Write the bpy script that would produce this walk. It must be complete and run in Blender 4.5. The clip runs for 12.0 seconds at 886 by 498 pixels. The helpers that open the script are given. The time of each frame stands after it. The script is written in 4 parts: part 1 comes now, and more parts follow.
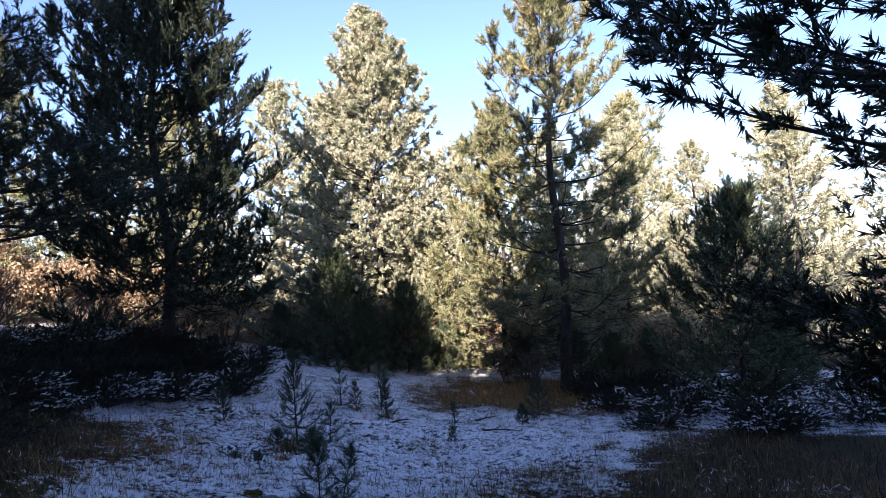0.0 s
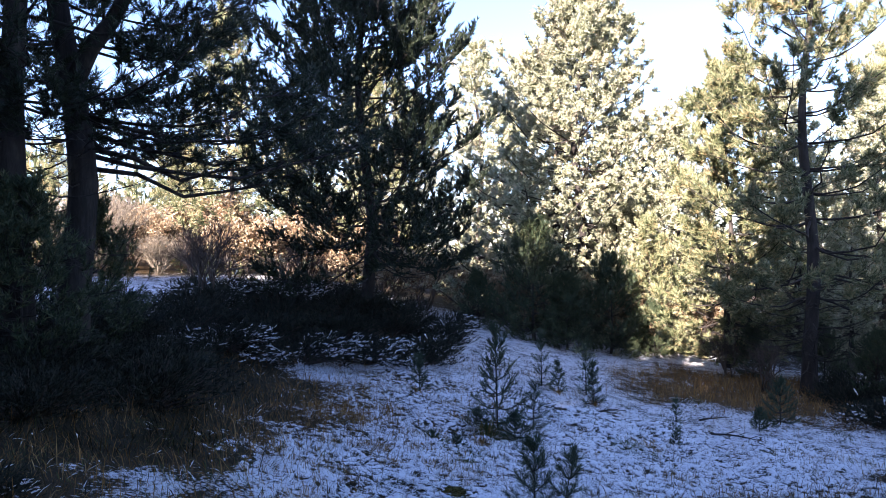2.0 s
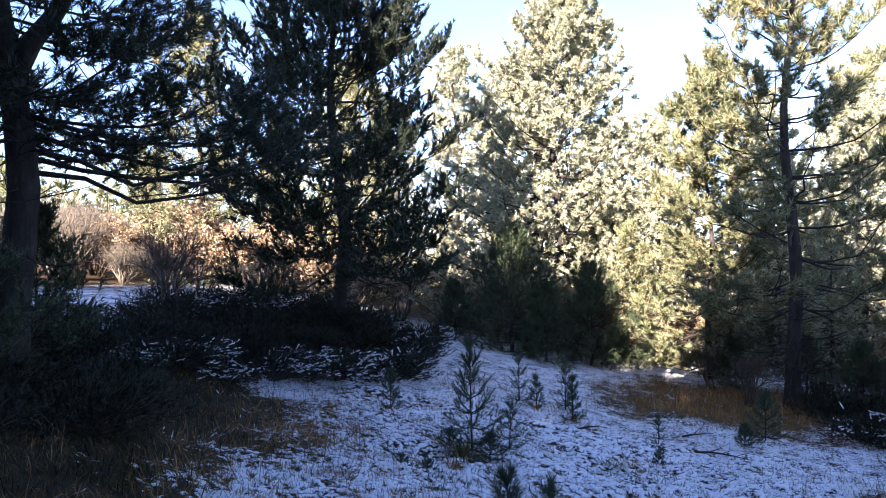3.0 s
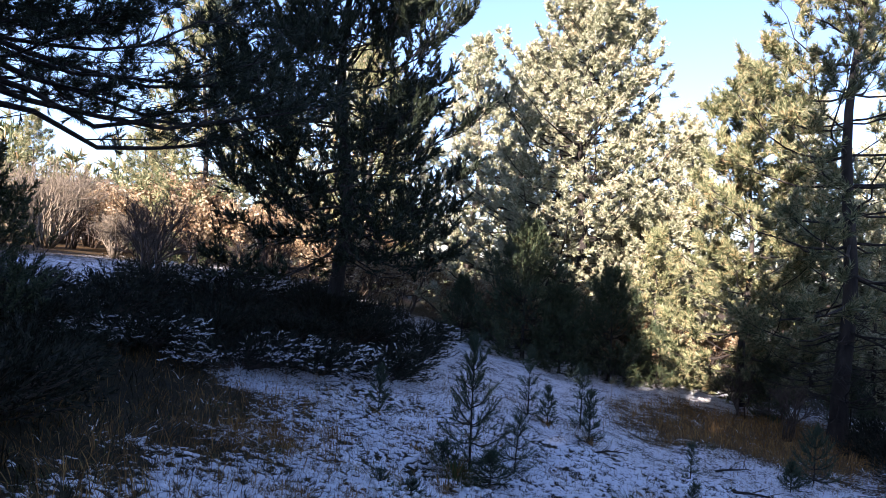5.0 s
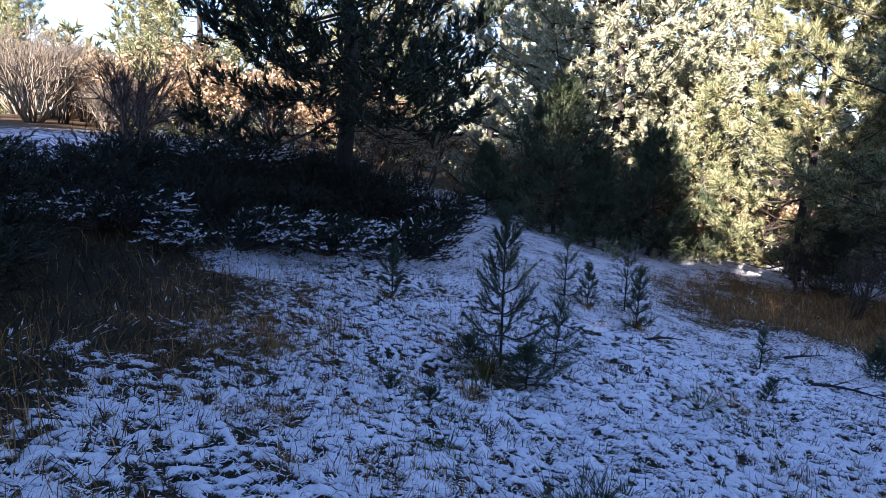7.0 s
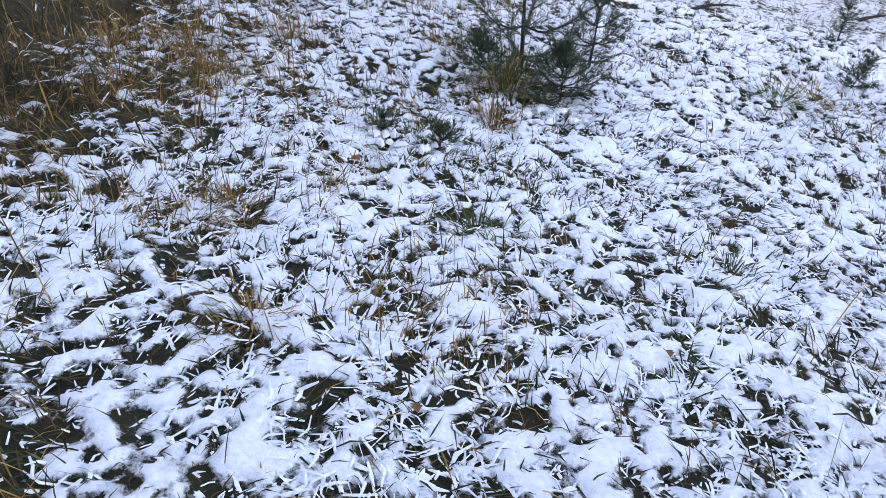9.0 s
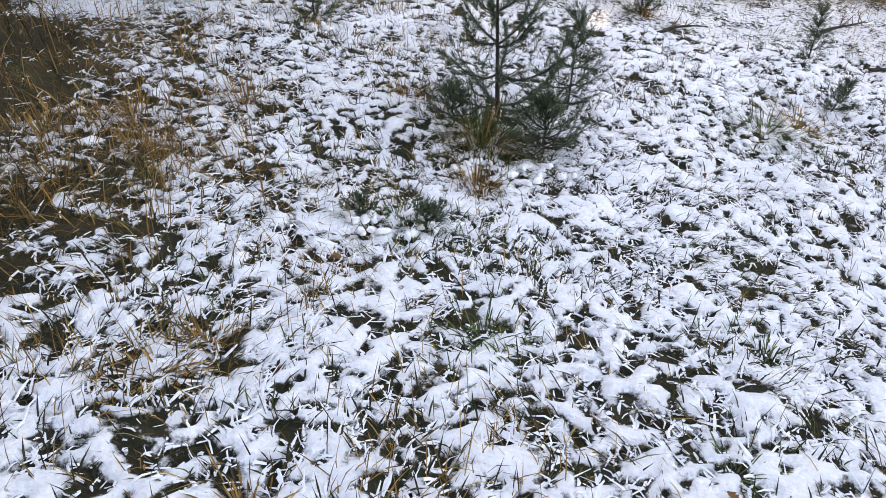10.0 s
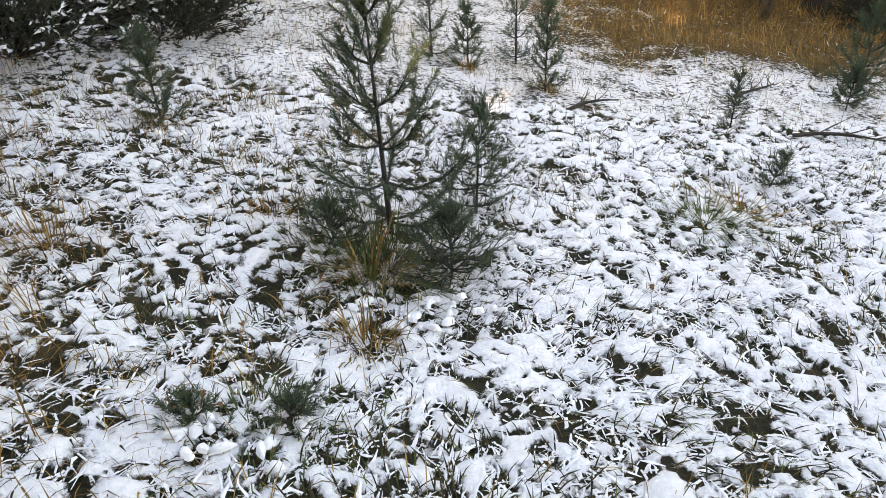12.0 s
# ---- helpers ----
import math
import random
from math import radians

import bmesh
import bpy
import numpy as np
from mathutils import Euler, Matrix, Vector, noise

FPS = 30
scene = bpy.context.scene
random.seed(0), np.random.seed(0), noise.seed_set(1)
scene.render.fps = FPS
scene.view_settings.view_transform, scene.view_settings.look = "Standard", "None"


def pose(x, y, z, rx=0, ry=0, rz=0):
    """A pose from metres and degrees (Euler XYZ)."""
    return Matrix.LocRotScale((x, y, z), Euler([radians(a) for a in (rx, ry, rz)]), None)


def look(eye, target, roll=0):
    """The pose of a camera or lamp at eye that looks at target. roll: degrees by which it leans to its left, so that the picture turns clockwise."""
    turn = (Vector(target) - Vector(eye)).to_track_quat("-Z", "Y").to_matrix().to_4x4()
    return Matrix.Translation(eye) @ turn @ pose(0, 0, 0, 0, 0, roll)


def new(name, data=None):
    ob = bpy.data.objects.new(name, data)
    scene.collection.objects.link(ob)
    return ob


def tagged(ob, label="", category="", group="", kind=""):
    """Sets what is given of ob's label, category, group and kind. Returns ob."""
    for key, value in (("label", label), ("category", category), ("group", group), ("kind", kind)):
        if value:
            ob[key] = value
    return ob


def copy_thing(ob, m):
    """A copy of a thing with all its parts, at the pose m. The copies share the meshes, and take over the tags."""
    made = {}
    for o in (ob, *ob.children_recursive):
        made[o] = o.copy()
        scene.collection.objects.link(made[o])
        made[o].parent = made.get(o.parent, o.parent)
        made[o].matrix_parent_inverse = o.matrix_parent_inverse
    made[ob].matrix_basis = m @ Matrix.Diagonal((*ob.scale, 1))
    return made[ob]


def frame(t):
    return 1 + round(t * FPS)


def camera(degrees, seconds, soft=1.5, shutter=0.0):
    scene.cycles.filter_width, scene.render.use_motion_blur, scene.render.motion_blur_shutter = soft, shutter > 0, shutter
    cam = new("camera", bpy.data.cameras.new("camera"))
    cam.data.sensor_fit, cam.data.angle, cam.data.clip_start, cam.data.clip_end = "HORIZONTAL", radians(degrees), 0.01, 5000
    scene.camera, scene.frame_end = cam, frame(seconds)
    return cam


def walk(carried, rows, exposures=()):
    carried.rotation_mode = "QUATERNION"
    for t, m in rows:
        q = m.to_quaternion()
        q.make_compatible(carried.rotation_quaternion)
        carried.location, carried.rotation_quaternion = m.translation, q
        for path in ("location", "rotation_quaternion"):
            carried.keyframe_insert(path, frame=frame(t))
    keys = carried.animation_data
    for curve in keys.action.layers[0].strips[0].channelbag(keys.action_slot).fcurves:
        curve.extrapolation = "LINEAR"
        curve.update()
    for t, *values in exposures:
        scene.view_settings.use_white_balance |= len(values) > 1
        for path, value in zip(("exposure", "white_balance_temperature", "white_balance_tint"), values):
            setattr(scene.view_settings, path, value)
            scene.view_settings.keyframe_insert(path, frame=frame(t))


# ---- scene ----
cam = camera(67.7, 12.0, soft=0.8)
PATH = [
    (0, (0.031, 0.07, 1.525), (0.056, 2.069, 1.59), -3.4),
    (0.5, (0.08, 0.431, 1.505), (-0.374, 2.377, 1.433), -8.5),
    (1, (-0.111, 0.731, 1.472), (-0.569, 2.674, 1.338), -2.6),
    (1.5, (-0.444, 1.128, 1.464), (-0.878, 3.076, 1.322), -0.9),
    (2, (-0.54, 1.451, 1.482), (-1.077, 3.378, 1.478), -0.7),
    (2.5, (-0.527, 1.769, 1.502), (-1.015, 3.708, 1.554), 0.3),
    (3, (-0.561, 2.019, 1.503), (-1.04, 3.96, 1.523), -0.7),
    (3.2, (-0.61, 2.167, 1.497), (-1.06, 4.115, 1.552), -0.3),
    (4.8, (-0.802, 3.402, 1.194), (-1.365, 5.32, 1.245), 3.1),
    (5, (-0.859, 3.541, 1.188), (-1.379, 5.472, 1.223), 3.5),
    (5.5, (-1.103, 3.998, 1.117), (-1.397, 5.971, 1.264), 3.3),
    (6, (-1.188, 4.349, 1.073), (-1.643, 6.296, 1.091), 2.6),
    (6.5, (-1.158, 4.761, 1.045), (-1.775, 6.662, 0.969), 1.4),
    (6.8, (-1.223, 4.946, 1.004), (-1.824, 6.836, 0.748), 1.8),
    (7, (-1.271, 5.118, 0.962), (-1.83, 7.008, 0.62), 2.3),
    (7.5, (-1.486, 5.467, 0.838), (-1.905, 7.227, -0.013), 2.8),
    (7.7, (-1.535, 5.595, 0.799), (-1.926, 7.287, -0.192), 2.5),
    (9.3, (-2.054, 6.805, 0.736), (-2.411, 8.289, -0.555), -1.3),
    (9.5, (-2.132, 6.921, 0.819), (-2.473, 8.382, -0.504), -1.8),
    (10, (-2.197, 7.102, 0.86), (-2.445, 8.653, -0.378), -2.3),
    (10.5, (-2.213, 7.335, 0.88), (-2.449, 8.891, -0.354), 0.6),
    (11, (-2.119, 7.564, 0.874), (-2.231, 9.144, -0.347), -1.0),
    (11.5, (-2.154, 7.857, 0.659), (-2.024, 9.556, -0.388), 0.4),
    (12, (-2.127, 8.123, 0.615), (-2.147, 9.807, -0.462), -2.9),
]
EXPOSURES = [(0, 2.12, 6300, 29), (0.5, 2.08, 6300, 29), (1.5, 2.65, 6250, 29), (2.5, 2.9, 6250, 28), (3.2, 2.8, 6250, 28), (5, 2.42, 6350, 29), (6.5, 2.17, 6300, 31), (7, 2.68, 6050, 27), (7.5, 3.75, 6050, 24), (9.3, 4.42, 11800, 24), (12, 4.5, 18000, 20)]
walk(cam, [(t, look(eye, target, roll)) for t, eye, target, roll in PATH], EXPOSURES)

# ---- light ----
SUN_EL, SUN_AZ = 25.0, 14.0   # elevation; the light travels this many degrees to the right of +y
world = bpy.data.worlds.new("sky")
scene.world = world
world.use_nodes = True
wn = world.node_tree.nodes
sky = wn.new("ShaderNodeTexSky")
sky.sky_type = "NISHITA"
sky.sun_disc = False
sky.sun_elevation = radians(SUN_EL)
sky.sun_rotation = radians(180 + SUN_AZ)
sky.air_density, sky.dust_density, sky.ozone_density = 1.0, 0.6, 4.0
wn["Background"].inputs["Strength"].default_value = 0.078
world.node_tree.links.new(sky.outputs["Color"], wn["Background"].inputs["Color"])
sun = bpy.data.lights.new("sun", "SUN")
sun.energy, sun.angle, sun.color = 5.0, radians(0.5), (1.0, 0.89, 0.72)
new("sun", sun).matrix_basis = pose(0, -30, 40, 90 - SUN_EL, 0, -SUN_AZ)

# ---- numbers and noise ----
rng = np.random.default_rng(7)


def hash2(i, j, seed):
    h = (i * 374761393 + j * 668265263 + seed * 974634541) & 0x7FFFFFFF
    h = ((h ^ (h >> 13)) * 1274126177) & 0x7FFFFFFF
    return ((h ^ (h >> 16)) & 0xFFFF) / 65535.0


def value_noise(x, y, size, seed=0):
    """Smooth value noise from 0 to 1 with cells of that size."""
    x, y = np.asarray(x) / size, np.asarray(y) / size
    i, j = np.floor(x).astype(np.int64), np.floor(y).astype(np.int64)
    u, v = x - i, y - j
    u, v = u * u * (3 - 2 * u), v * v * (3 - 2 * v)
    a, b = hash2(i, j, seed), hash2(i + 1, j, seed)
    c, d = hash2(i, j + 1, seed), hash2(i + 1, j + 1, seed)
    return (a * (1 - u) + b * u) * (1 - v) + (c * (1 - u) + d * u) * v


def step01(a, b, x):
    t = np.clip((x - a) / (b - a), 0, 1)
    return t * t * (3 - 2 * t)


def lie(x, y):
    """The lie of the land, without its hummocks."""
    x, y = np.asarray(x, float), np.asarray(y, float)
    u = 12 * np.tanh(-3 * np.log1p(np.exp(np.clip(-(x + 2) / 3, -40, 40))) / 12)
    v = 16 * np.tanh((y - 8) / 16)
    bank = 0.53 * np.exp(-((x + 7) ** 2 / 12 + (y - 17.5) ** 2 / 9))
    brow = 0.45 / (1 + np.exp(np.clip((y - 3.3) / 0.7, -40, 40)))
    return -1.481 - 0.272 * u - 0.019 * v - 0.377 * np.tanh((y - 8) / 2.2) + bank + brow


def height(x, y):
    return lie(x, y) + 0.10 * (value_noise(x, y, 1.3, 1) - 0.5) + 0.05 * (value_noise(x, y, 0.42, 2) - 0.5)


def blob(x, y, cx, cy, rx, ry):
    """1 inside an oval with a ragged edge, 0 outside."""
    d = np.hypot((x - cx) / rx, (y - cy) / ry) + 0.5 * (value_noise(x, y, 0.7, 5) - 0.5) + 0.35 * (value_noise(x, y, 0.2, 6) - 0.5)
    return 1 - step01(0.5, 1.2, d)


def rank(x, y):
    """Where rank grass and litter lie free of snow under the big pines beside the path, coloured dark for the shade
    there.
    """
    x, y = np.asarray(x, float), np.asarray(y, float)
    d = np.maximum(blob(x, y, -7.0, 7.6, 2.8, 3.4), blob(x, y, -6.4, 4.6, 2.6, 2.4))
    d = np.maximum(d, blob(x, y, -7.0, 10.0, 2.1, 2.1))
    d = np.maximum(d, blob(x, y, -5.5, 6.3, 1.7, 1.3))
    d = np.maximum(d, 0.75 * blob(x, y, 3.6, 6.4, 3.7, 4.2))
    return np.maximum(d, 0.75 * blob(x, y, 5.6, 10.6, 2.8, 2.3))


def dry(x, y):
    """Where dead grass stands free of snow."""
    x, y = np.asarray(x, float), np.asarray(y, float)
    d = np.maximum(rank(x, y), blob(x, y, 2.1, 17.5, 2.8, 2.6))
    d = np.maximum(d, 0.5 * blob(x, y, -5.3, 10.6, 1.5, 1.3))
    return np.maximum(d, 0.35 * blob(x, y, -4.5, 9.9, 0.9, 1.0))


def wood(x, y):
    """Needle litter under the trees, where little snow has come down."""
    x, y = np.asarray(x, float), np.asarray(y, float)
    far = step01(21.5, 23.5, y + 0.25 * x) * (1 - step01(0.2, 0.6, np.exp(-((x - 1.5) / 2.5) ** 2 - ((y - 21) / 1.6) ** 2)))
    left = step01(0.8, 0.2, ((x + 7.5) / 3.4) ** 2 + ((y - 15.5) / 3.6) ** 2)
    return np.maximum(0.75 * far, left)


# ---- meshes ----
def mesh_from(name, verts, *faces):
    """A mesh from an array of points and arrays of triangles or quads."""
    verts = np.asarray(verts, np.float32)
    faces = [np.asarray(f, np.int32) for f in faces if len(f)]
    total = np.concatenate([np.full(len(f), f.shape[1], np.int32) for f in faces])
    start = np.concatenate([[0], np.cumsum(total)[:-1]]).astype(np.int32)
    loops = np.concatenate([f.ravel() for f in faces])
    me = bpy.data.meshes.new(name)
    me.vertices.add(len(verts))
    me.vertices.foreach_set("co", verts.ravel())
    me.loops.add(len(loops))
    me.loops.foreach_set("vertex_index", loops)
    me.polygons.add(len(total))
    me.polygons.foreach_set("loop_start", start)
    me.polygons.foreach_set("loop_total", total)
    me.update(calc_edges=True)
    return me


class Heap:
    """Gathers points and faces of one mesh."""

    def __init__(self):
        self.v, self.t, self.q, self.n = [], [], [], 0

    def add(self, verts, tris=(), quads=()):
        if len(verts) == 0:
            return
        self.v.append(np.asarray(verts, float))
        if len(tris):
            self.t.append(np.asarray(tris) + self.n)
        if len(quads):
            self.q.append(np.asarray(quads) + self.n)
        self.n += len(verts)

    def mesh(self, name):
        t = np.concatenate(self.t) if self.t else np.zeros((0, 3), int)
        q = np.concatenate(self.q) if self.q else np.zeros((0, 4), int)
        return mesh_from(name, np.concatenate(self.v), t, q)


def part(name, heap, material, parent, label="", kind=""):
    """Links a heap as one mesh object under a thing or a part."""
    ob = new(name, heap.mesh(name))
    ob.data.materials.append(material)
    ob.parent = parent
    return tagged(ob, label, kind=kind)


def thing(name, heap, material, label, category, group="", kind=""):
    ob = new(name, heap.mesh(name))
    ob.data.materials.append(material)
    return tagged(ob, label, category, group, kind)


def unit(v):
    return v / np.maximum(np.linalg.norm(v, axis=-1, keepdims=True), 1e-9)


def tube(heap, path, radii, k=6, rough=0.0, r=rng):
    """A closed tapered tube along a path."""
    path, radii = np.asarray(path, float), np.asarray(radii, float)
    n = len(path)
    tang = unit(np.gradient(path, axis=0))
    ref = np.where(np.abs(tang[:, 2:3]) > 0.9, [[1.0, 0, 0]], [[0, 0, 1.0]])
    a = unit(np.cross(tang, ref))
    b = np.cross(tang, a)
    ang = np.linspace(0, 2 * np.pi, k, endpoint=False)
    rad = radii[:, None] * (1 + rough * (r.random((n, k)) - 0.5))
    ring = path[:, None] + rad[..., None] * (np.cos(ang)[None, :, None] * a[:, None] + np.sin(ang)[None, :, None] * b[:, None])
    i, j = np.meshgrid(np.arange(n - 1), np.arange(k), indexing="ij")
    j2 = (j + 1) % k
    quads = np.stack([i * k + j, i * k + j2, (i + 1) * k + j2, (i + 1) * k + j], -1).reshape(-1, 4)
    verts = np.concatenate([ring.reshape(-1, 3), path[:1], path[-1:]])
    jj = np.arange(k)
    caps = np.concatenate([np.stack([(jj + 1) % k, jj, np.full(k, n * k)], -1), np.stack([(n - 1) * k + jj, (n - 1) * k + (jj + 1) % k, np.full(k, n * k + 1)], -1)])
    heap.add(verts, caps, quads)


def twigs(heap, a, b, ra, rb):
    """Many three-sided straight twigs at once, from a to b."""
    a, b = np.asarray(a, float), np.asarray(b, float)
    if len(a) == 0:
        return
    d = unit(b - a)
    s = unit(np.cross(d, np.where(np.abs(d[:, 2:3]) > 0.9, [[1.0, 0, 0]], [[0, 0, 1.0]])))
    u = np.cross(d, s)
    ring = []
    for p, rad in ((a, ra), (b, rb)):
        rad = np.broadcast_to(np.asarray(rad, float), len(a))[:, None]
        for ang in (0, 2.094, 4.189):
            ring.append(p + rad * (math.cos(ang) * s + math.sin(ang) * u))
    v = np.stack(ring, 1).reshape(-1, 3)
    q = np.array([[0, 1, 4, 3], [1, 2, 5, 4], [2, 0, 3, 5]])
    heap.add(v, (), (np.arange(len(a))[:, None, None] * 6 + q[None]).reshape(-1, 4))


def needles(heap, p, d, length, k, nl, w, spread, r, droop=0.0):
    """Brushes of k needles round shoots that start at p and run along d."""
    n = len(p)
    if n == 0:
        return
    length = np.broadcast_to(np.asarray(length, float), n)
    t = r.random((n, k)) ** 0.8
    base = p[:, None] + d[:, None] * (length[:, None] * t)[..., None]
    q = r.normal(size=(n, k, 3))
    q = unit(q - (q * d[:, None]).sum(-1, keepdims=True) * d[:, None])
    th = (spread * (1.15 - 0.6 * t) * r.uniform(0.7, 1.3, (n, k)))[..., None]
    way = d[:, None] * np.cos(th) + q * np.sin(th)
    way[..., 2] -= droop
    way = unit(way)
    side = unit(np.cross(way, r.normal(size=(n, k, 3)))) * (w / 2)
    ln = (nl * r.uniform(0.7, 1.15, (n, k)))[..., None]
    v = np.stack([base - side, base + side, base + way * ln], 2).reshape(-1, 3)
    heap.add(v, np.arange(n * k * 3).reshape(-1, 3))


def blades(heap, p, d, ln, w, rise, bend, r, segs=2, ragged=0.0):
    """Grass blades: arched strips from p that lean along d."""
    n = len(p)
    s = np.stack([-d[:, 1], d[:, 0], np.zeros(n)], -1) * (w / 2)[:, None]
    rows = []
    for k in range(segs + 1):
        u = k / segs
        c = p + d * (ln * u * np.cos(rise))[:, None]
        c[:, 2] += ln * (u * np.sin(rise) - bend * u * u)
        f = min(1.0, 0.5 + 1.1 * u) * (1 - 0.35 * u ** 3)
        if ragged:
            f = (f * r.uniform(1 - ragged, 1 + ragged, n))[:, None]
            c = c + s * r.normal(0, ragged, (n, 1))
            c[:, 2] += ragged * r.uniform(-0.006, 0.006, n)
        if k < segs:
            rows += [c - s * f, c + s * f]
        else:
            rows += [c]
    v = np.stack(rows, 1).reshape(-1, 3)
    m = 2 * segs + 1
    t = []
    for k in range(segs - 1):
        t += [[2 * k, 2 * k + 1, 2 * k + 3], [2 * k, 2 * k + 3, 2 * k + 2]]
    t += [[2 * segs - 2, 2 * segs - 1, 2 * segs]]
    heap.add(v, (np.arange(n)[:, None, None] * m + np.array(t)[None]).reshape(-1, 3))


def fingers(heap, p, d, ln, w, rise, bend, r):
    """Snow-coated blades: bent, humped, blunt strips with a ridge along the middle."""
    n = len(p)
    side = np.stack([-d[:, 1], d[:, 0], np.zeros(n)], -1)
    turn = r.normal(0, 0.45, n)
    rows = []
    for u, f in ((0.0, 0.7), (0.5, 1.0), (1.0, 0.45)):
        c = p + d * (ln * u * np.cos(rise))[:, None] + side * (ln * turn * u * u + w * r.normal(0, 0.35, n))[:, None]
        c[:, 2] += ln * (u * np.sin(rise) - bend * u * u)
        ridge = c + side * (w * r.normal(0, 0.15, n))[:, None]
        ridge[:, 2] += w * f * r.uniform(0.15, 0.5, n)
        rows += [c - side * (0.5 * w * f * r.uniform(0.4, 1.5, n))[:, None], ridge, c + side * (0.5 * w * f * r.uniform(0.4, 1.5, n))[:, None]]
    v = np.stack(rows, 1).reshape(-1, 3)
    q = np.array([[3 * k + e, 3 * k + e + 1, 3 * k + e + 4, 3 * k + e + 3] for k in range(2) for e in (0, 1)])
    heap.add(v, (), (np.arange(n)[:, None, None] * 9 + q[None]).reshape(-1, 4))


def lumps(heap, p, rx, rz, r):
    """Small flat mounds of snow at p."""
    n = len(p)
    k = 7
    ang = np.linspace(0, 2 * np.pi, k, endpoint=False)
    turn = r.uniform(0, 6.28, n)
    sx = rx * r.uniform(0.5, 1.6, n)
    sy = rx * r.uniform(0.35, 0.9, n)
    rows = []
    for f, z in ((1.0, -0.25), (0.72, 0.65)):
        for a in ang:
            e = f * r.uniform(0.75, 1.25, n)
            x, y = sx * e * np.cos(a), sy * e * np.sin(a)
            rows.append(p + np.stack([x * np.cos(turn) - y * np.sin(turn), x * np.sin(turn) + y * np.cos(turn), np.broadcast_to(z * rz, n) * r.uniform(0.8, 1.2, n)], -1))
    rows.append(p + np.stack([np.zeros(n), np.zeros(n), np.broadcast_to(rz, n)], -1))
    v = np.stack(rows, 1).reshape(-1, 3)
    m = 2 * k + 1
    jj = np.arange(k)
    q = np.stack([jj, (jj + 1) % k, k + (jj + 1) % k, k + jj], -1)
    t = np.stack([k + jj, k + (jj + 1) % k, np.full(k, 2 * k)], -1)
    o = np.arange(n)[:, None, None] * m
    heap.add(v, (o + t[None]).reshape(-1, 3), (o + q[None]).reshape(-1, 4))


# ---- materials ----
def material(name, stops, size=6.0, rough=0.8, bump=0.0, island=0.0, through_light=0.0, fine=0.0, detail=5.0, spec=0.3, stretch=(1, 1, 1)):
    """A noise-mottled surface; island: the share of the colour that differs from piece to piece."""
    m = bpy.data.materials.new(name)
    m.use_nodes = True
    nt = m.node_tree
    nd, lk = nt.nodes, nt.links
    bsdf = nd["Principled BSDF"]
    out = nd["Material Output"]
    geo = nd.new("ShaderNodeNewGeometry")
    tex = nd.new("ShaderNodeTexCoord")
    mp = nd.new("ShaderNodeMapping")
    mp.inputs["Scale"].default_value = stretch
    lk.new(tex.outputs["Object"], mp.inputs["Vector"])
    no = nd.new("ShaderNodeTexNoise")
    no.inputs["Scale"].default_value, no.inputs["Detail"].default_value, no.inputs["Roughness"].default_value = size, detail, 0.62
    lk.new(mp.outputs["Vector"], no.inputs["Vector"])
    ramp = nd.new("ShaderNodeValToRGB")
    el = ramp.color_ramp.elements
    while len(el) < len(stops):
        el.new(0.5)
    for e, (pos, col) in zip(el, stops):
        e.position, e.color = pos, (*col, 1)
    mix = nd.new("ShaderNodeMix")
    mix.data_type = "FLOAT"
    mix.inputs["Factor"].default_value = island
    lk.new(no.outputs["Fac"], mix.inputs["A"])
    lk.new(geo.outputs["Random Per Island"], mix.inputs["B"])
    lk.new(mix.outputs["Result"], ramp.inputs["Fac"])
    lk.new(ramp.outputs["Color"], bsdf.inputs["Base Color"])
    bsdf.inputs["Roughness"].default_value = rough
    bsdf.inputs["Specular IOR Level"].default_value = spec
    if bump:
        n2 = nd.new("ShaderNodeTexNoise")
        n2.inputs["Scale"].default_value, n2.inputs["Detail"].default_value = fine or size * 4, 6
        lk.new(mp.outputs["Vector"], n2.inputs["Vector"])
        bp = nd.new("ShaderNodeBump")
        bp.inputs["Strength"].default_value, bp.inputs["Distance"].default_value = bump, 0.02
        lk.new(n2.outputs["Fac"], bp.inputs["Height"])
        lk.new(bp.outputs["Normal"], bsdf.inputs["Normal"])
    if through_light:
        tr = nd.new("ShaderNodeBsdfTranslucent")
        lk.new(ramp.outputs["Color"], tr.inputs["Color"])
        ms = nd.new("ShaderNodeMixShader")
        ms.inputs["Fac"].default_value = through_light
        lk.new(bsdf.outputs["BSDF"], ms.inputs[1])
        lk.new(tr.outputs["BSDF"], ms.inputs[2])
        lk.new(ms.outputs["Shader"], out.inputs["Surface"])
    return m


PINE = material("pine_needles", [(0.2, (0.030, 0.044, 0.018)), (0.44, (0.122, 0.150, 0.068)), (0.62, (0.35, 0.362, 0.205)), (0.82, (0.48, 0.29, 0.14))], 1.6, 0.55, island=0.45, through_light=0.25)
# pine needles again, their colour darkened for trees standing in shade
SHADED = material("shaded_pine_needles", [(0.2, (0.012, 0.022, 0.015)), (0.55, (0.028, 0.042, 0.024)), (0.85, (0.055, 0.066, 0.030))], 1.4, 0.5, island=0.45, through_light=0.2)
# frosted needles, their colour also lifted for the sun on them
FROSTED_SUNLIT = material("frosted_sunlit_needles", [(0.22, (0.07, 0.075, 0.04)), (0.42, (0.24, 0.265, 0.16)), (0.60, (0.51, 0.53, 0.39)), (0.80, (0.52, 0.34, 0.20))], 1.3, 0.6, island=0.35, through_light=0.25)
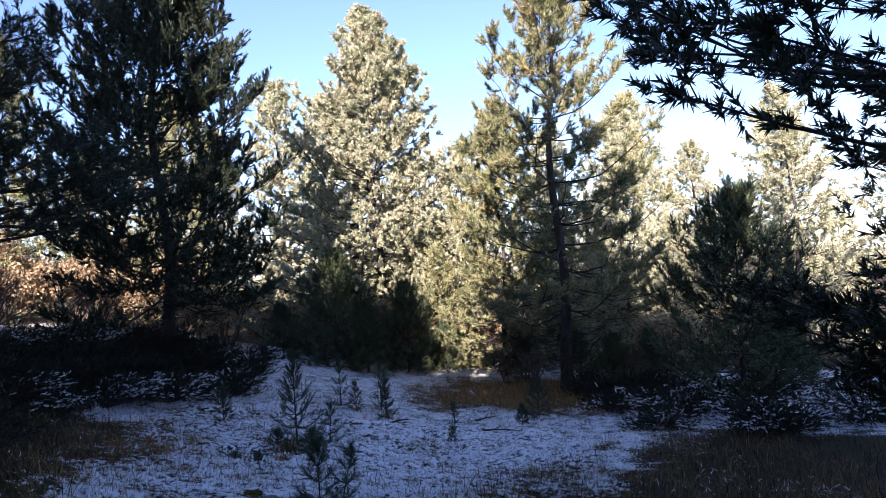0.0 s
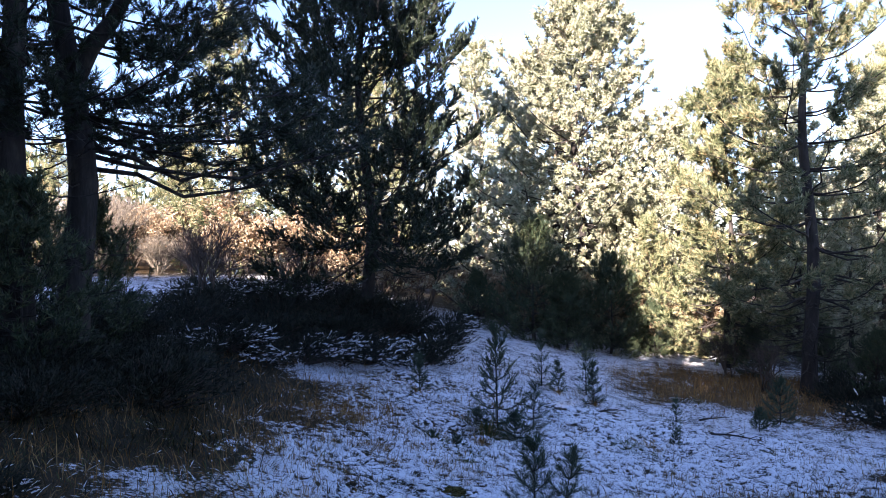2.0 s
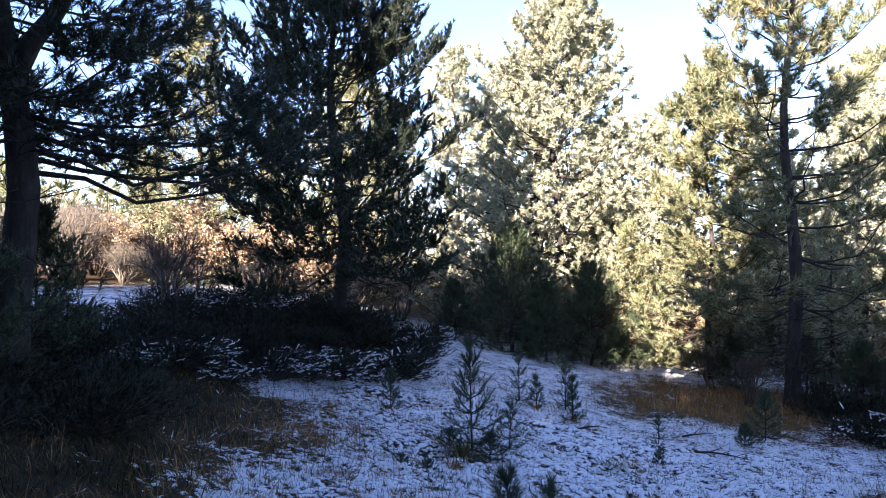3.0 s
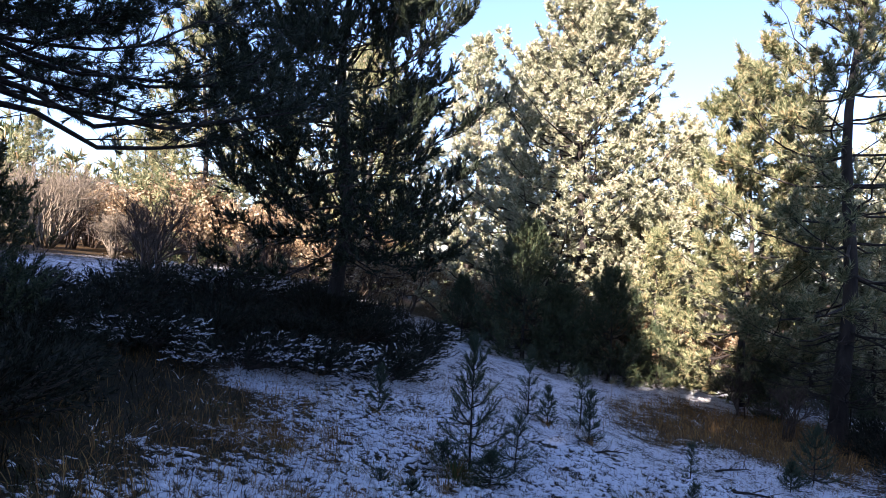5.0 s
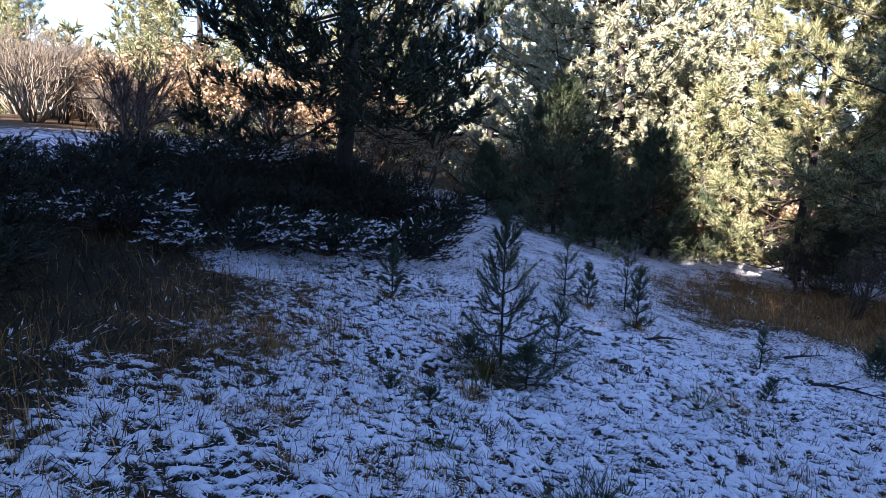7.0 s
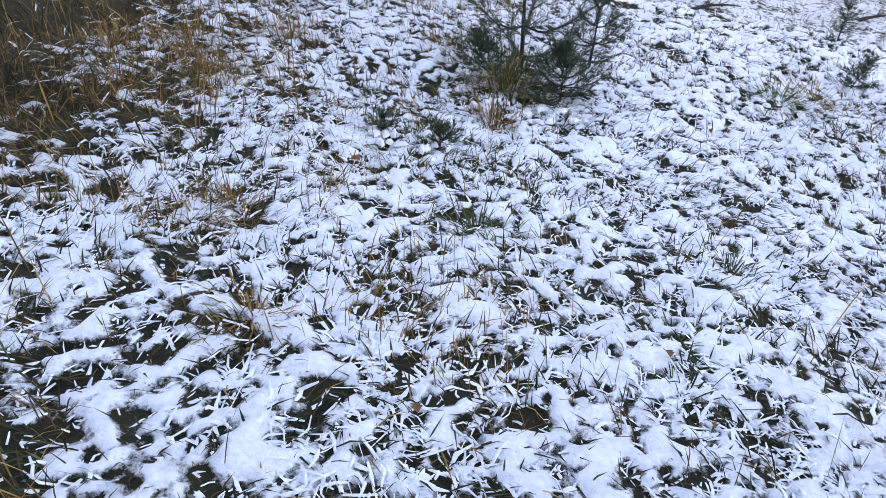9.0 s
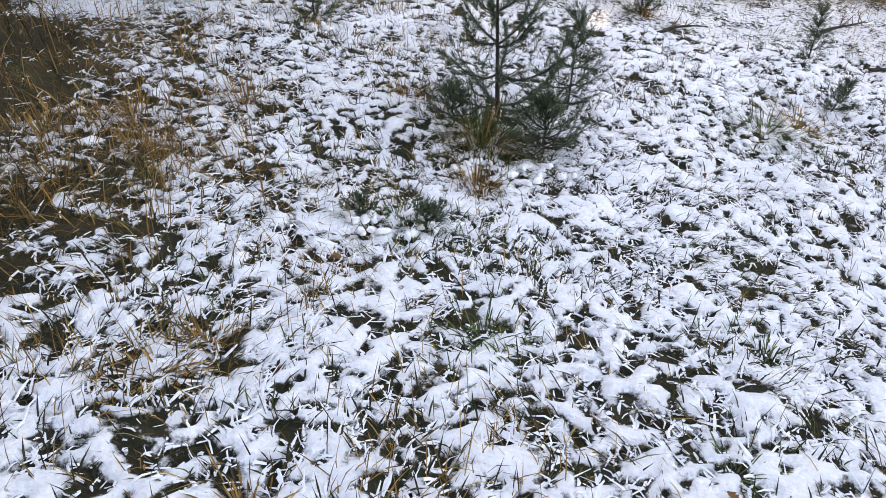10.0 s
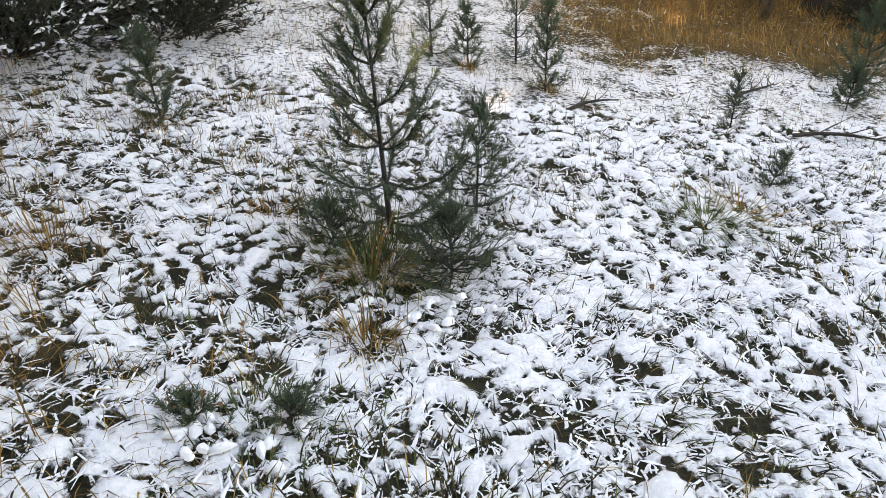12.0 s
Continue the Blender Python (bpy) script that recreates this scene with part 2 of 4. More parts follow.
YOUNG_GREEN = material("young_pine_needles", [(0.2, (0.022, 0.042, 0.024)), (0.55, (0.060, 0.088, 0.046)), (0.85, (0.16, 0.165, 0.075))], 1.5, 0.5, island=0.45, through_light=0.2)
SAPLING = material("sapling_needles", [(0.2, (0.026, 0.050, 0.034)), (0.55, (0.055, 0.090, 0.056)), (0.85, (0.12, 0.14, 0.075))], 4, 0.5, island=0.5, through_light=0.2)
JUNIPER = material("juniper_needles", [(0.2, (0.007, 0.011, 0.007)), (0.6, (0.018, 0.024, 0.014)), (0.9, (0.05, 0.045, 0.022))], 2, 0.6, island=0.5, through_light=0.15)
BARK = material("pine_bark", [(0.25, (0.015, 0.013, 0.012)), (0.55, (0.038, 0.033, 0.029)), (0.8, (0.085, 0.072, 0.062))], 7, 0.9, 1.0, fine=22, stretch=(1, 1, 0.3))
TWIG = material("bare_twigs", [(0.3, (0.05, 0.038, 0.03)), (0.7, (0.12, 0.095, 0.075))], 9, 0.85, 0.4)
RUSSET = material("russet_leaves", [(0.15, (0.12, 0.06, 0.03)), (0.45, (0.30, 0.215, 0.125)), (0.7, (0.44, 0.37, 0.24)), (0.9, (0.52, 0.45, 0.36))], 0.8, 0.7, island=0.6, through_light=0.3)
# olive-brown grass with the shade of the big pines put into its colour
SHADED_RANK = material("shaded_rank_grass", [(0.15, (0.010, 0.010, 0.004)), (0.5, (0.026, 0.024, 0.010)), (0.8, (0.07, 0.054, 0.022))], 1.2, 0.75, island=0.6, through_light=0.2)
STRAW = material("dead_grass", [(0.15, (0.06, 0.032, 0.012)), (0.45, (0.24, 0.125, 0.037)), (0.7, (0.42, 0.235, 0.074)), (0.92, (0.50, 0.38, 0.19))], 1.2, 0.7, island=0.6, through_light=0.25)
GREEN = material("green_grass", [(0.2, (0.03, 0.05, 0.015)), (0.6, (0.07, 0.11, 0.03)), (0.9, (0.16, 0.17, 0.06))], 1.5, 0.6, island=0.6, through_light=0.3)
SNOW = material("snow", [(0.2, (0.64, 0.67, 0.72)), (0.6, (0.80, 0.82, 0.85))], 14, 0.7, 0.5, island=0.3, fine=90, spec=0.2)
STONE = material("field_stone", [(0.3, (0.09, 0.09, 0.10)), (0.6, (0.20, 0.19, 0.19)), (0.85, (0.30, 0.29, 0.27))], 8, 0.9, 0.8)
MOSS = material("moss", [(0.3, (0.035, 0.035, 0.008)), (0.6, (0.10, 0.085, 0.02)), (0.85, (0.18, 0.13, 0.04))], 18, 0.95, 1.0)


def ground_material():
    """Litter and dead grass under a thin, broken fall of snow."""
    m = bpy.data.materials.new("snowy_ground")
    m.use_nodes = True
    nd, lk = m.node_tree.nodes, m.node_tree.links
    bsdf = nd["Principled BSDF"]
    tex = nd.new("ShaderNodeTexCoord")

    def noise_node(size, detail=6.0, rough=0.65):
        no = nd.new("ShaderNodeTexNoise")
        no.inputs["Scale"].default_value, no.inputs["Detail"].default_value, no.inputs["Roughness"].default_value = size, detail, rough
        lk.new(tex.outputs["Object"], no.inputs["Vector"])
        return no.outputs["Fac"]

    def maths(op, a, b):
        n = nd.new("ShaderNodeMath")
        n.operation = op
        for s, v in zip(n.inputs, (a, b)):
            if isinstance(v, (int, float)):
                s.default_value = v
            else:
                lk.new(v, s)
        return n.outputs[0]

    def ramp(fac, stops):
        r = nd.new("ShaderNodeValToRGB")
        el = r.color_ramp.elements
        while len(el) < len(stops):
            el.new(0.5)
        for e, (pos, col) in zip(el, stops):
            e.position, e.color = pos, (*col, 1)
        lk.new(fac, r.inputs["Fac"])
        return r.outputs["Color"]

    cover = nd.new("ShaderNodeAttribute")
    cover.attribute_name = "snow_cover"
    straw = nd.new("ShaderNodeAttribute")
    straw.attribute_name = "dry_grass"
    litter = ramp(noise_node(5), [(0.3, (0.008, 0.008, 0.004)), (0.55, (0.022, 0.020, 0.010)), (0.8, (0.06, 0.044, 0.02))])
    tan = ramp(noise_node(9), [(0.3, (0.04, 0.025, 0.011)), (0.6, (0.12, 0.072, 0.028)), (0.85, (0.22, 0.14, 0.06))])
    soil = nd.new("ShaderNodeMix")
    soil.data_type = "RGBA"
    lk.new(straw.outputs["Fac"], soil.inputs["Factor"])
    lk.new(litter, soil.inputs["A"])
    lk.new(tan, soil.inputs["B"])
    patchy = maths("ADD", maths("MULTIPLY", noise_node(24, 5, 0.7), 0.64), maths("MULTIPLY", noise_node(3.2, 4), 0.36))
    lvl = maths("ADD", patchy, maths("MULTIPLY", maths("SUBTRACT", cover.outputs["Fac"], 0.5), 0.5))
    depth = nd.new("ShaderNodeAttribute")
    depth.attribute_name = "snow_depth"
    close = nd.new("ShaderNodeAttribute")
    close.attribute_name = "close_by"
    ragged = maths("ADD", depth.outputs["Fac"], maths("MULTIPLY", maths("SUBTRACT", noise_node(38, 5, 0.75), 0.5), 0.36))
    both = nd.new("ShaderNodeMix")
    both.data_type = "FLOAT"
    lk.new(close.outputs["Fac"], both.inputs["Factor"])
    lk.new(lvl, both.inputs["A"])
    lk.new(ragged, both.inputs["B"])
    fac = maths("MULTIPLY", maths("SUBTRACT", both.outputs["Result"], 0.49), 14.0)
    fac.node.use_clamp = True
    white = ramp(noise_node(40), [(0.2, (0.60, 0.63, 0.69)), (0.6, (0.79, 0.81, 0.84))])
    top = nd.new("ShaderNodeMix")
    top.data_type = "RGBA"
    lk.new(fac, top.inputs["Factor"])
    lk.new(soil.outputs["Result"], top.inputs["A"])
    lk.new(white, top.inputs["B"])
    lk.new(top.outputs["Result"], bsdf.inputs["Base Color"])
    bsdf.inputs["Roughness"].default_value = 0.8
    bsdf.inputs["Specular IOR Level"].default_value = 0.2
    bp = nd.new("ShaderNodeBump")
    bp.inputs["Strength"].default_value, bp.inputs["Distance"].default_value = 0.75, 0.025
    lk.new(maths("ADD", fac, noise_node(60)), bp.inputs["Height"])
    lk.new(bp.outputs["Normal"], bsdf.inputs["Normal"])
    return m


# ---- ground ----
def axis(lo, hi, fine, reach, grow=1.13):
    """Cuts along one axis: even between lo and hi, wider and wider outside."""
    mid = np.arange(lo, hi, fine)
    out, s, v = [], fine, 0.0
    while v < reach:
        s = s * grow if s > 0.1 or v < 1 else s * 1.03
        s = max(s, fine)
        v += s
        out.append(v)
    out = np.array(out)
    return np.concatenate([lo - out[::-1], mid, mid[-1] + out])


def snow_field(x, y):
    """Above 0 where snow lies: matted streaks of laden grass with gaps between."""
    wx, wy = x + 0.10 * value_noise(x, y, 0.17, 40), y + 0.10 * value_noise(x, y, 0.17, 41)
    streaks = 0
    for k, a in enumerate((0.3, 1.25, 2.2, 2.9)):
        u, v = wx * math.cos(a) + wy * math.sin(a), wy * math.cos(a) - wx * math.sin(a)
        streaks = np.maximum(streaks, value_noise(u, v * 2.2, 0.064, 50 + k))
    f = 0.34 * streaks + 0.46 * value_noise(wx, wy, 0.042, 60) + 0.06 * value_noise(x, y, 0.12, 63) + 0.05 * value_noise(x, y, 0.42, 61) + 0.03 * value_noise(x, y, 1.3, 62)
    return f - 0.534 - 0.14 * rank(x, y) - 0.08 * dry(x, y) + 0.03 * step01(-4.8, -3.4, x) + 0.025 * step01(-2.4, -0.5, x)


def build_ground():
    xs, ys = axis(-4.9, 2.3, 0.027, 700), axis(6.5, 13.2, 0.027, 700)
    gx, gy = np.meshgrid(xs, ys)
    near = (step01(-5.3, -4.9, gx) - step01(2.3, 2.7, gx)) * (step01(6.1, 6.5, gy) - step01(13.2, 13.8, gy))
    lies = snow_field(gx, gy)
    gz = height(gx, gy) + near * (0.030 * step01(-0.06, 0.14, lies) + 0.03 * (value_noise(gx, gy, 0.13, 3) - 0.5) - 0.01)
    nx, ny = len(xs), len(ys)
    i, j = np.meshgrid(np.arange(ny - 1), np.arange(nx - 1), indexing="ij")
    q = np.stack([i * nx + j, i * nx + j + 1, (i + 1) * nx + j + 1, (i + 1) * nx + j], -1).reshape(-1, 4)
    me = mesh_from("ground", np.stack([gx, gy, gz], -1).reshape(-1, 3), q)
    d = dry(gx, gy)
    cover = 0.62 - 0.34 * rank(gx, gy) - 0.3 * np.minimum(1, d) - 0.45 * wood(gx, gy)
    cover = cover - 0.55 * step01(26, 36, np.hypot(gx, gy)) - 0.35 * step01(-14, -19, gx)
    # no tan soil inside rank(), so the shaded ground stays dark
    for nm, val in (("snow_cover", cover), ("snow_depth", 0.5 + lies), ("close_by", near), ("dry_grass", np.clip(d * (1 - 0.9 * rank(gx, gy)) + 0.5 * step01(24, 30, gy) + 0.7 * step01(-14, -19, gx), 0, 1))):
        at = me.attributes.new(nm, "FLOAT", "POINT")
        at.data.foreach_set("value", np.clip(val, 0, 1.5).astype(np.float32).ravel())
    me.materials.append(ground_material())
    return tagged(new("ground", me), "rough meadow under a thin broken fall of snow", "ground", kind="structure")


build_ground()


# ---- conifers ----
def conifer(name, label, seed, tall, girth, bare, reach, whorls, per, mat, k=18, nl=0.11, w=0.012, shoot=0.22, sprays=9, per_spray=3, power=0.8, lift=(-5, 50), curl=0.35,
            spread=0.85, sides=5, lean=(0.0, 0.0), split_limbs=False, dead=0, category="tree", group="", gap=0.0, extra=(), bark=None, clothe=False, clump=0, rise=0.3, thick=()):
    """A conifer at the origin: trunk, limbs and a crown of needle brushes. bare: height of the lowest green limbs;
    clump: shoots gathered in each tuft at the twigs' ends, which turn up by rise; thick: limbs as stout as a second stem."""
    r = np.random.default_rng(seed)
    bark = bark or BARK
    root = tagged(new(name), label, category, group)
    trunk, crown, wood_heap = Heap(), Heap(), Heap()
    zz = np.concatenate([[-0.25, 0.0, 0.15, 0.5], np.linspace(1.0, tall, 14)]) if tall > 2.5 else np.linspace(-0.08, tall, 9)
    wob = 0.012 * tall * np.stack([np.sin(zz * 0.9 + seed), np.cos(zz * 0.7 + 2 * seed)], -1) * step01(0, 2.5, zz)[:, None]
    cx, cy = wob[:, 0] + lean[0] * zz, wob[:, 1] + lean[1] * zz
    flare = 1 + (0.45 * np.exp(-np.maximum(zz, 0) / 0.25) if tall > 2.5 else 0)
    rad = girth * flare * np.clip(1 - zz / tall, 0.02, 1) ** 0.85
    tube(trunk, np.stack([cx, cy, zz], -1), rad, 12 if girth > 0.08 else 6, 0.12, r)
    part("trunk", trunk, bark, root)
    limbs = []
    hs = np.linspace(bare, tall * 0.965, whorls)
    for wi, h in enumerate(hs):
        rel = (h - bare) / max(tall - bare, 0.1)
        size = reach * ((1 - rel) ** power) * (0.75 + 0.25 * min(1, rel * 5 + 0.3)) + 0.05 * reach
        for li in range(per if rel < 0.9 else max(3, per - 1)):
            if r.random() < gap:
                continue
            az = 2.4 * wi + 6.283 * li / per + r.normal(0, 0.25)
            limbs.append((h + r.normal(0, 0.06 * tall / whorls), az, size * r.uniform(0.7, 1.15), lift[0] + (lift[1] - lift[0]) * rel + r.normal(0, 6), True))
    for h, az, ln, el in extra:
        limbs.append((h, radians(az), ln, el, True))
    for h, az, ln, el in thick:
        limbs.append((h, radians(az), ln, el, True))
    for _ in range(dead):
        h = r.uniform(0.35, 1.15) * bare
        limbs.append((h, r.uniform(0, 6.28), reach * r.uniform(0.25, 0.6), r.uniform(-20, 20), False))
    P, D = [], []
    for h, az, ln, el, green in limbs:
        x0, y0 = np.interp(h, zz, cx), np.interp(h, zz, cy)
        s = np.linspace(0, 1, 7)
        e = math.radians(el)
        side = r.normal(0, 0.10) * ln
        out = s * ln * math.cos(e)
        up = s * ln * math.sin(e) + (curl * ln * s ** 2.2 - 0.10 * ln * np.sin(s * 3.1))
        off = side * np.sin(s * 2.5) + r.normal(0, 0.015, 7) * ln * (s > 0)
        path = np.stack([x0 + out * math.cos(az) - off * math.sin(az), y0 + out * math.sin(az) + off * math.cos(az), h + up + r.normal(0, 0.012, 7) * ln * (s > 0)], -1)
        rr = min(girth * 0.5, 0.005 + (0.008 if green else 0.005) * ln)
        if (h, ln) in [(b[0], b[2]) for b in thick]:
            rr = girth * 0.62
        heap = Heap() if split_limbs else wood_heap
        tube(heap, path, rr * (1 - 0.85 * s) + 0.002, sides, 0.1, r)
        m = sprays if green else 7
        u = np.sort(r.uniform(0.22 if green else 0.3, 1.0, m))
        base = np.stack([np.interp(u, s, path[:, c]) for c in range(3)], -1)
        tang = unit(np.stack([np.interp(u, s, np.gradient(path[:, c])) for c in range(3)], -1))
        sgn = np.where(np.arange(m) % 2, 1, -1) * r.uniform(0.5, 1.15, m)
        ca, sa = np.cos(sgn), np.sin(sgn)
        d = np.stack([tang[:, 0] * ca - tang[:, 1] * sa, tang[:, 0] * sa + tang[:, 1] * ca, tang[:, 2] + r.uniform(-0.1, 0.35, m)], -1)
        d = unit(d)
        bl = ln * 0.36 * (1.1 - 0.6 * u) * r.uniform(0.6, 1.2, m) + 0.4 * shoot
        tip = base + d * bl[:, None]
        twigs(heap, base, tip, 0.004 + 0.25 * rr * (1 - 0.6 * u), 0.002)
        if split_limbs:
            part("limb", heap, bark, root)
        if green and clothe:
            P.append(path[1:-1]), D.append(unit(path[2:] - path[1:-1]))
        if green and clump:
            for q in np.linspace(1.0 / per_spray, 1.0, per_spray):
                c = np.repeat(base + d * (bl * q)[:, None], clump, 0)
                dd = unit(np.repeat(d, clump, 0) * 0.7 + r.normal(0, 0.55, (m * clump, 3)) + [0, 0, rise])
                P.append(c - dd * (0.25 * shoot) + r.normal(0, 0.03, (m * clump, 3)))
                D.append(dd)
            c = np.repeat(path[-1:], clump + 2, 0)
            P.append(c), D.append(unit(np.repeat(unit(path[-1:] - path[-2:-1]), clump + 2, 0) + r.normal(0, 0.4, (clump + 2, 3)) + [0, 0, rise]))
        elif green:
            for q in np.linspace(0.25, 1.0, per_spray):
                jit = r.normal(0, 0.35, (m, 3))
                jit[:, 2] += 0.28
                dd = unit(d + jit)
                P.append(base + d * (bl * q)[:, None] + r.normal(0, 0.02, (m, 3)))
                D.append(dd)
            P.append(path[-1:]), D.append(unit(path[-1:] - path[-2:-1]))
    P.append(np.array([[cx[-1], cy[-1], tall - shoot * 0.5]])), D.append(np.array([[0, 0, 1.0]]))
    if clothe:
        lead = np.stack([cx, cy, zz], -1)[3:-1]
        P.append(lead), D.append(np.tile([[0, 0, 1.0]], (len(lead), 1)))
    P, D = np.concatenate(P), np.concatenate(D)
    needles(crown, P, D, shoot * r.uniform(0.7, 1.3, len(P)), k, nl, w, spread, r)
    if wood_heap.n:
        part("branchwork", wood_heap, bark, root, kind="stuff")
    part("crown", crown, mat, root)
    return root


def stand(ob, x, y, turn=0.0, size=1.0, sink=0.05):
    ob.matrix_basis = pose(x, y, float(lie(x, y)) - sink, 0, 0, turn) @ Matrix.Diagonal((size, size, size, 1))
    return ob


def again(ob, x, y, turn, size, sink=0.05, label=""):
    c = copy_thing(ob, Matrix())
    c.scale = (1, 1, 1)
    stand(c, x, y, turn, size, sink)
    return tagged(c, label)


# the tall pale conifer that closes the clearing
PALE = "pale pines behind the clearing"
fir = stand(conifer("frosted_pine", "tall pale pine with frosted sunlit needles closing the clearing", 11, 13.4, 0.20, 0.3, 5.9, 26, 8, FROSTED_SUNLIT, 15, 0.13, 0.042, 0.17, 11, 2, 1.0, (-8, 45), 0.12, spread=1.0, group=PALE, clump=5, rise=0.35), -2.2, 25.7, 20)
fir_b = stand(conifer("pale_pine", "pale sunlit pine with dense frosted needles", 12, 11.5, 0.17, 0.2, 4.3, 22, 5, FROSTED_SUNLIT, 10, 0.17, 0.062, 0.24, 5, 2, 0.9, (-8, 48), 0.14, spread=1.0, sides=3, group=PALE, clump=3, rise=0.35), -7.1, 31.3, 120, 1.0)
for x, y, a, s in ((1.2, 29.5, 200, 0.72), (12.4, 22.6, 75, 0.72), (15.5, 29.0, 10, 0.95), (8.6, 29.5, 300, 0.9), (-13.5, 33.0, 250, 0.95), (1.1, 24.6, 40, 0.66), (-0.3, 23.6, 99, 0.45), (5.0, 27.5, 150, 0.8),
                   (-9.5, 29.0, 30, 0.75), (20.0, 26.0, 44, 1.0), (-0.9, 23.4, 15, 0.4), (11.0, 36.0, 77, 1.1), (17.5, 21.0, 200, 0.75), (4.9, 25.6, 140, 0.62), (7.6, 26.4, 240, 0.75), (10.4, 26.0, 60, 0.7), (6.2, 24.8, 20, 0.42), (-3.3, 28.3, 80, 0.95), (-0.7, 27.9, 170, 0.72), (-5.2, 32.5, 260, 1.0), (0.3, 26.2, 330, 0.5), (8.8, 24.4, 310, 0.45)):
    again(fir_b, x, y, a, s)
OLIVE = "olive pines at the back of the clearing"
slim = conifer("slim_pine", "slim olive pine with a sunlit open crown", 23, 9.0, 0.11, 0.5, 2.5, 17, 5, PINE, 34, 0.15, 0.024, 0.26, 5, 2, 0.6, (-5, 50), 0.16, spread=0.95, group=OLIVE, clump=4, rise=0.4, gap=0.06)
slim_b = conifer("slim_pine", "slim olive pine at the back of the clearing", 24, 9.0, 0.11, 0.5, 2.3, 18, 5, PINE, 9, 0.17, 0.046, 0.27, 4, 2, 0.65, (-5, 50), 0.16, spread=0.95, group=OLIVE, sides=3, clump=3, rise=0.4)
stand(slim_b, -10.2, 27.0, 200, 1.05)
stand(slim, 2.1, 20.9, 0, 0.9)
for x, y, a, s in ((-15.4, 23.9, 20, 1.12), (-17.5, 34.0, 90, 0.9), (-19.8, 27.5, 120, 0.62), (-24.0, 31.5, 40, 0.72), (-23.5, 38.0, 190, 0.8), (-30.0, 40.0, 70, 0.8), (-36.0, 36.0, 270, 0.85), (-25.5, 48.0, 20, 1.0), (0.1, 22.4, 222, 0.45)):
    again(slim_b, x, y, a, s)

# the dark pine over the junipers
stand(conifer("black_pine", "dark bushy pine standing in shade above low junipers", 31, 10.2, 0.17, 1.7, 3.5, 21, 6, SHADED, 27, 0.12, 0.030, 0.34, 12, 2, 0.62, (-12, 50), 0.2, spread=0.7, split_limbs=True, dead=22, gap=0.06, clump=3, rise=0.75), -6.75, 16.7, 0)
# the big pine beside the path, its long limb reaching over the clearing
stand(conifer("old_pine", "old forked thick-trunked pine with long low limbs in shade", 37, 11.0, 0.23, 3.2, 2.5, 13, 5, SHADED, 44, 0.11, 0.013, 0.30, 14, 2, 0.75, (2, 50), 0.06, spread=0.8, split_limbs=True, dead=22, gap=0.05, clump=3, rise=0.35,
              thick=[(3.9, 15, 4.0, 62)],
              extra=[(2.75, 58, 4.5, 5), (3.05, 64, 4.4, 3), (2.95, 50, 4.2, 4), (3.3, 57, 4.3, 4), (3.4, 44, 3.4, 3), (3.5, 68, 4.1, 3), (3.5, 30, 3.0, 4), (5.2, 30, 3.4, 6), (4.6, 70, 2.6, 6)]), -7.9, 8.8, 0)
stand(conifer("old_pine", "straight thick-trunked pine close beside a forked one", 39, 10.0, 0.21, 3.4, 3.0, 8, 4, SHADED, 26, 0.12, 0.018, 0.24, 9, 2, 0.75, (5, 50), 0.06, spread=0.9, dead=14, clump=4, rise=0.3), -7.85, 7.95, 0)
# the pine with the open crown
stand(conifer("open_pine", "tall open-crowned pine with a bare lower trunk and dead limbs", 43, 11.4, 0.17, 2.2, 3.1, 16, 6, PINE, 40, 0.14, 0.020, 0.27, 6, 2, 0.5, (-8, 52), 0.15, spread=0.85, split_limbs=True, dead=46, gap=0.1, clump=4, rise=0.45), 3.45, 18.2, 0)
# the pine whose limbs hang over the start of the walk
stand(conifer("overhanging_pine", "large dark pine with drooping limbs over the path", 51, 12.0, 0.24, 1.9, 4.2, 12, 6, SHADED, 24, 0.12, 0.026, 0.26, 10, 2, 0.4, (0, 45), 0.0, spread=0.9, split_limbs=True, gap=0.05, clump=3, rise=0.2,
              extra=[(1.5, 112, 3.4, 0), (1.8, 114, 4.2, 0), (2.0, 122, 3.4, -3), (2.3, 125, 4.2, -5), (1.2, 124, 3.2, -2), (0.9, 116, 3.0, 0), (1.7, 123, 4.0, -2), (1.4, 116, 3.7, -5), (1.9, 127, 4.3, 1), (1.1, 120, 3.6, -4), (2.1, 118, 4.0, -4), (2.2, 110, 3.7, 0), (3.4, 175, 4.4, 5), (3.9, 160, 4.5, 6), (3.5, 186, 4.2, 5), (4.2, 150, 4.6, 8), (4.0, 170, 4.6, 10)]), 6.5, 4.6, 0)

# shaded young pines at the foot of the pale one
YOUNG = "young pines at the wood edge"
young = conifer("young_pine", "bushy young pine in the shade of the wood edge", 61, 3.9, 0.06, 0.12, 1.75, 13, 6, YOUNG_GREEN, 15, 0.16, 0.028, 0.26, 5, 4, 0.55, (0, 60), 0.35, sides=3, group=YOUNG)
# this one and the next are sized partly to imitate shadow humps
stand(young, -3.2, 20.8, 0, 0.82)
for x, y, a, s in ((-1.0, 21.0, 110, 0.66), (0.2, 21.6, 220, 0.36), (-2.2, 20.4, 300, 0.5), (4.5, 17.2, 50, 0.36), (5.7, 18.0, 190, 0.36), (7.1, 15.6, 20, 1.15), (-5.0, 21.4, 180, 0.4), (2.5, 19.7, 70, 0.32), (4.2, 20.0, 130, 0.32),
                   (-7.4, 7.6, 10, 0.52), (-8.4, 6.6, 200, 0.6), (-8.9, 10.2, 100, 0.55), (8.4, 16.4, 20, 0.5)):
    again(young, x, y, a, s)

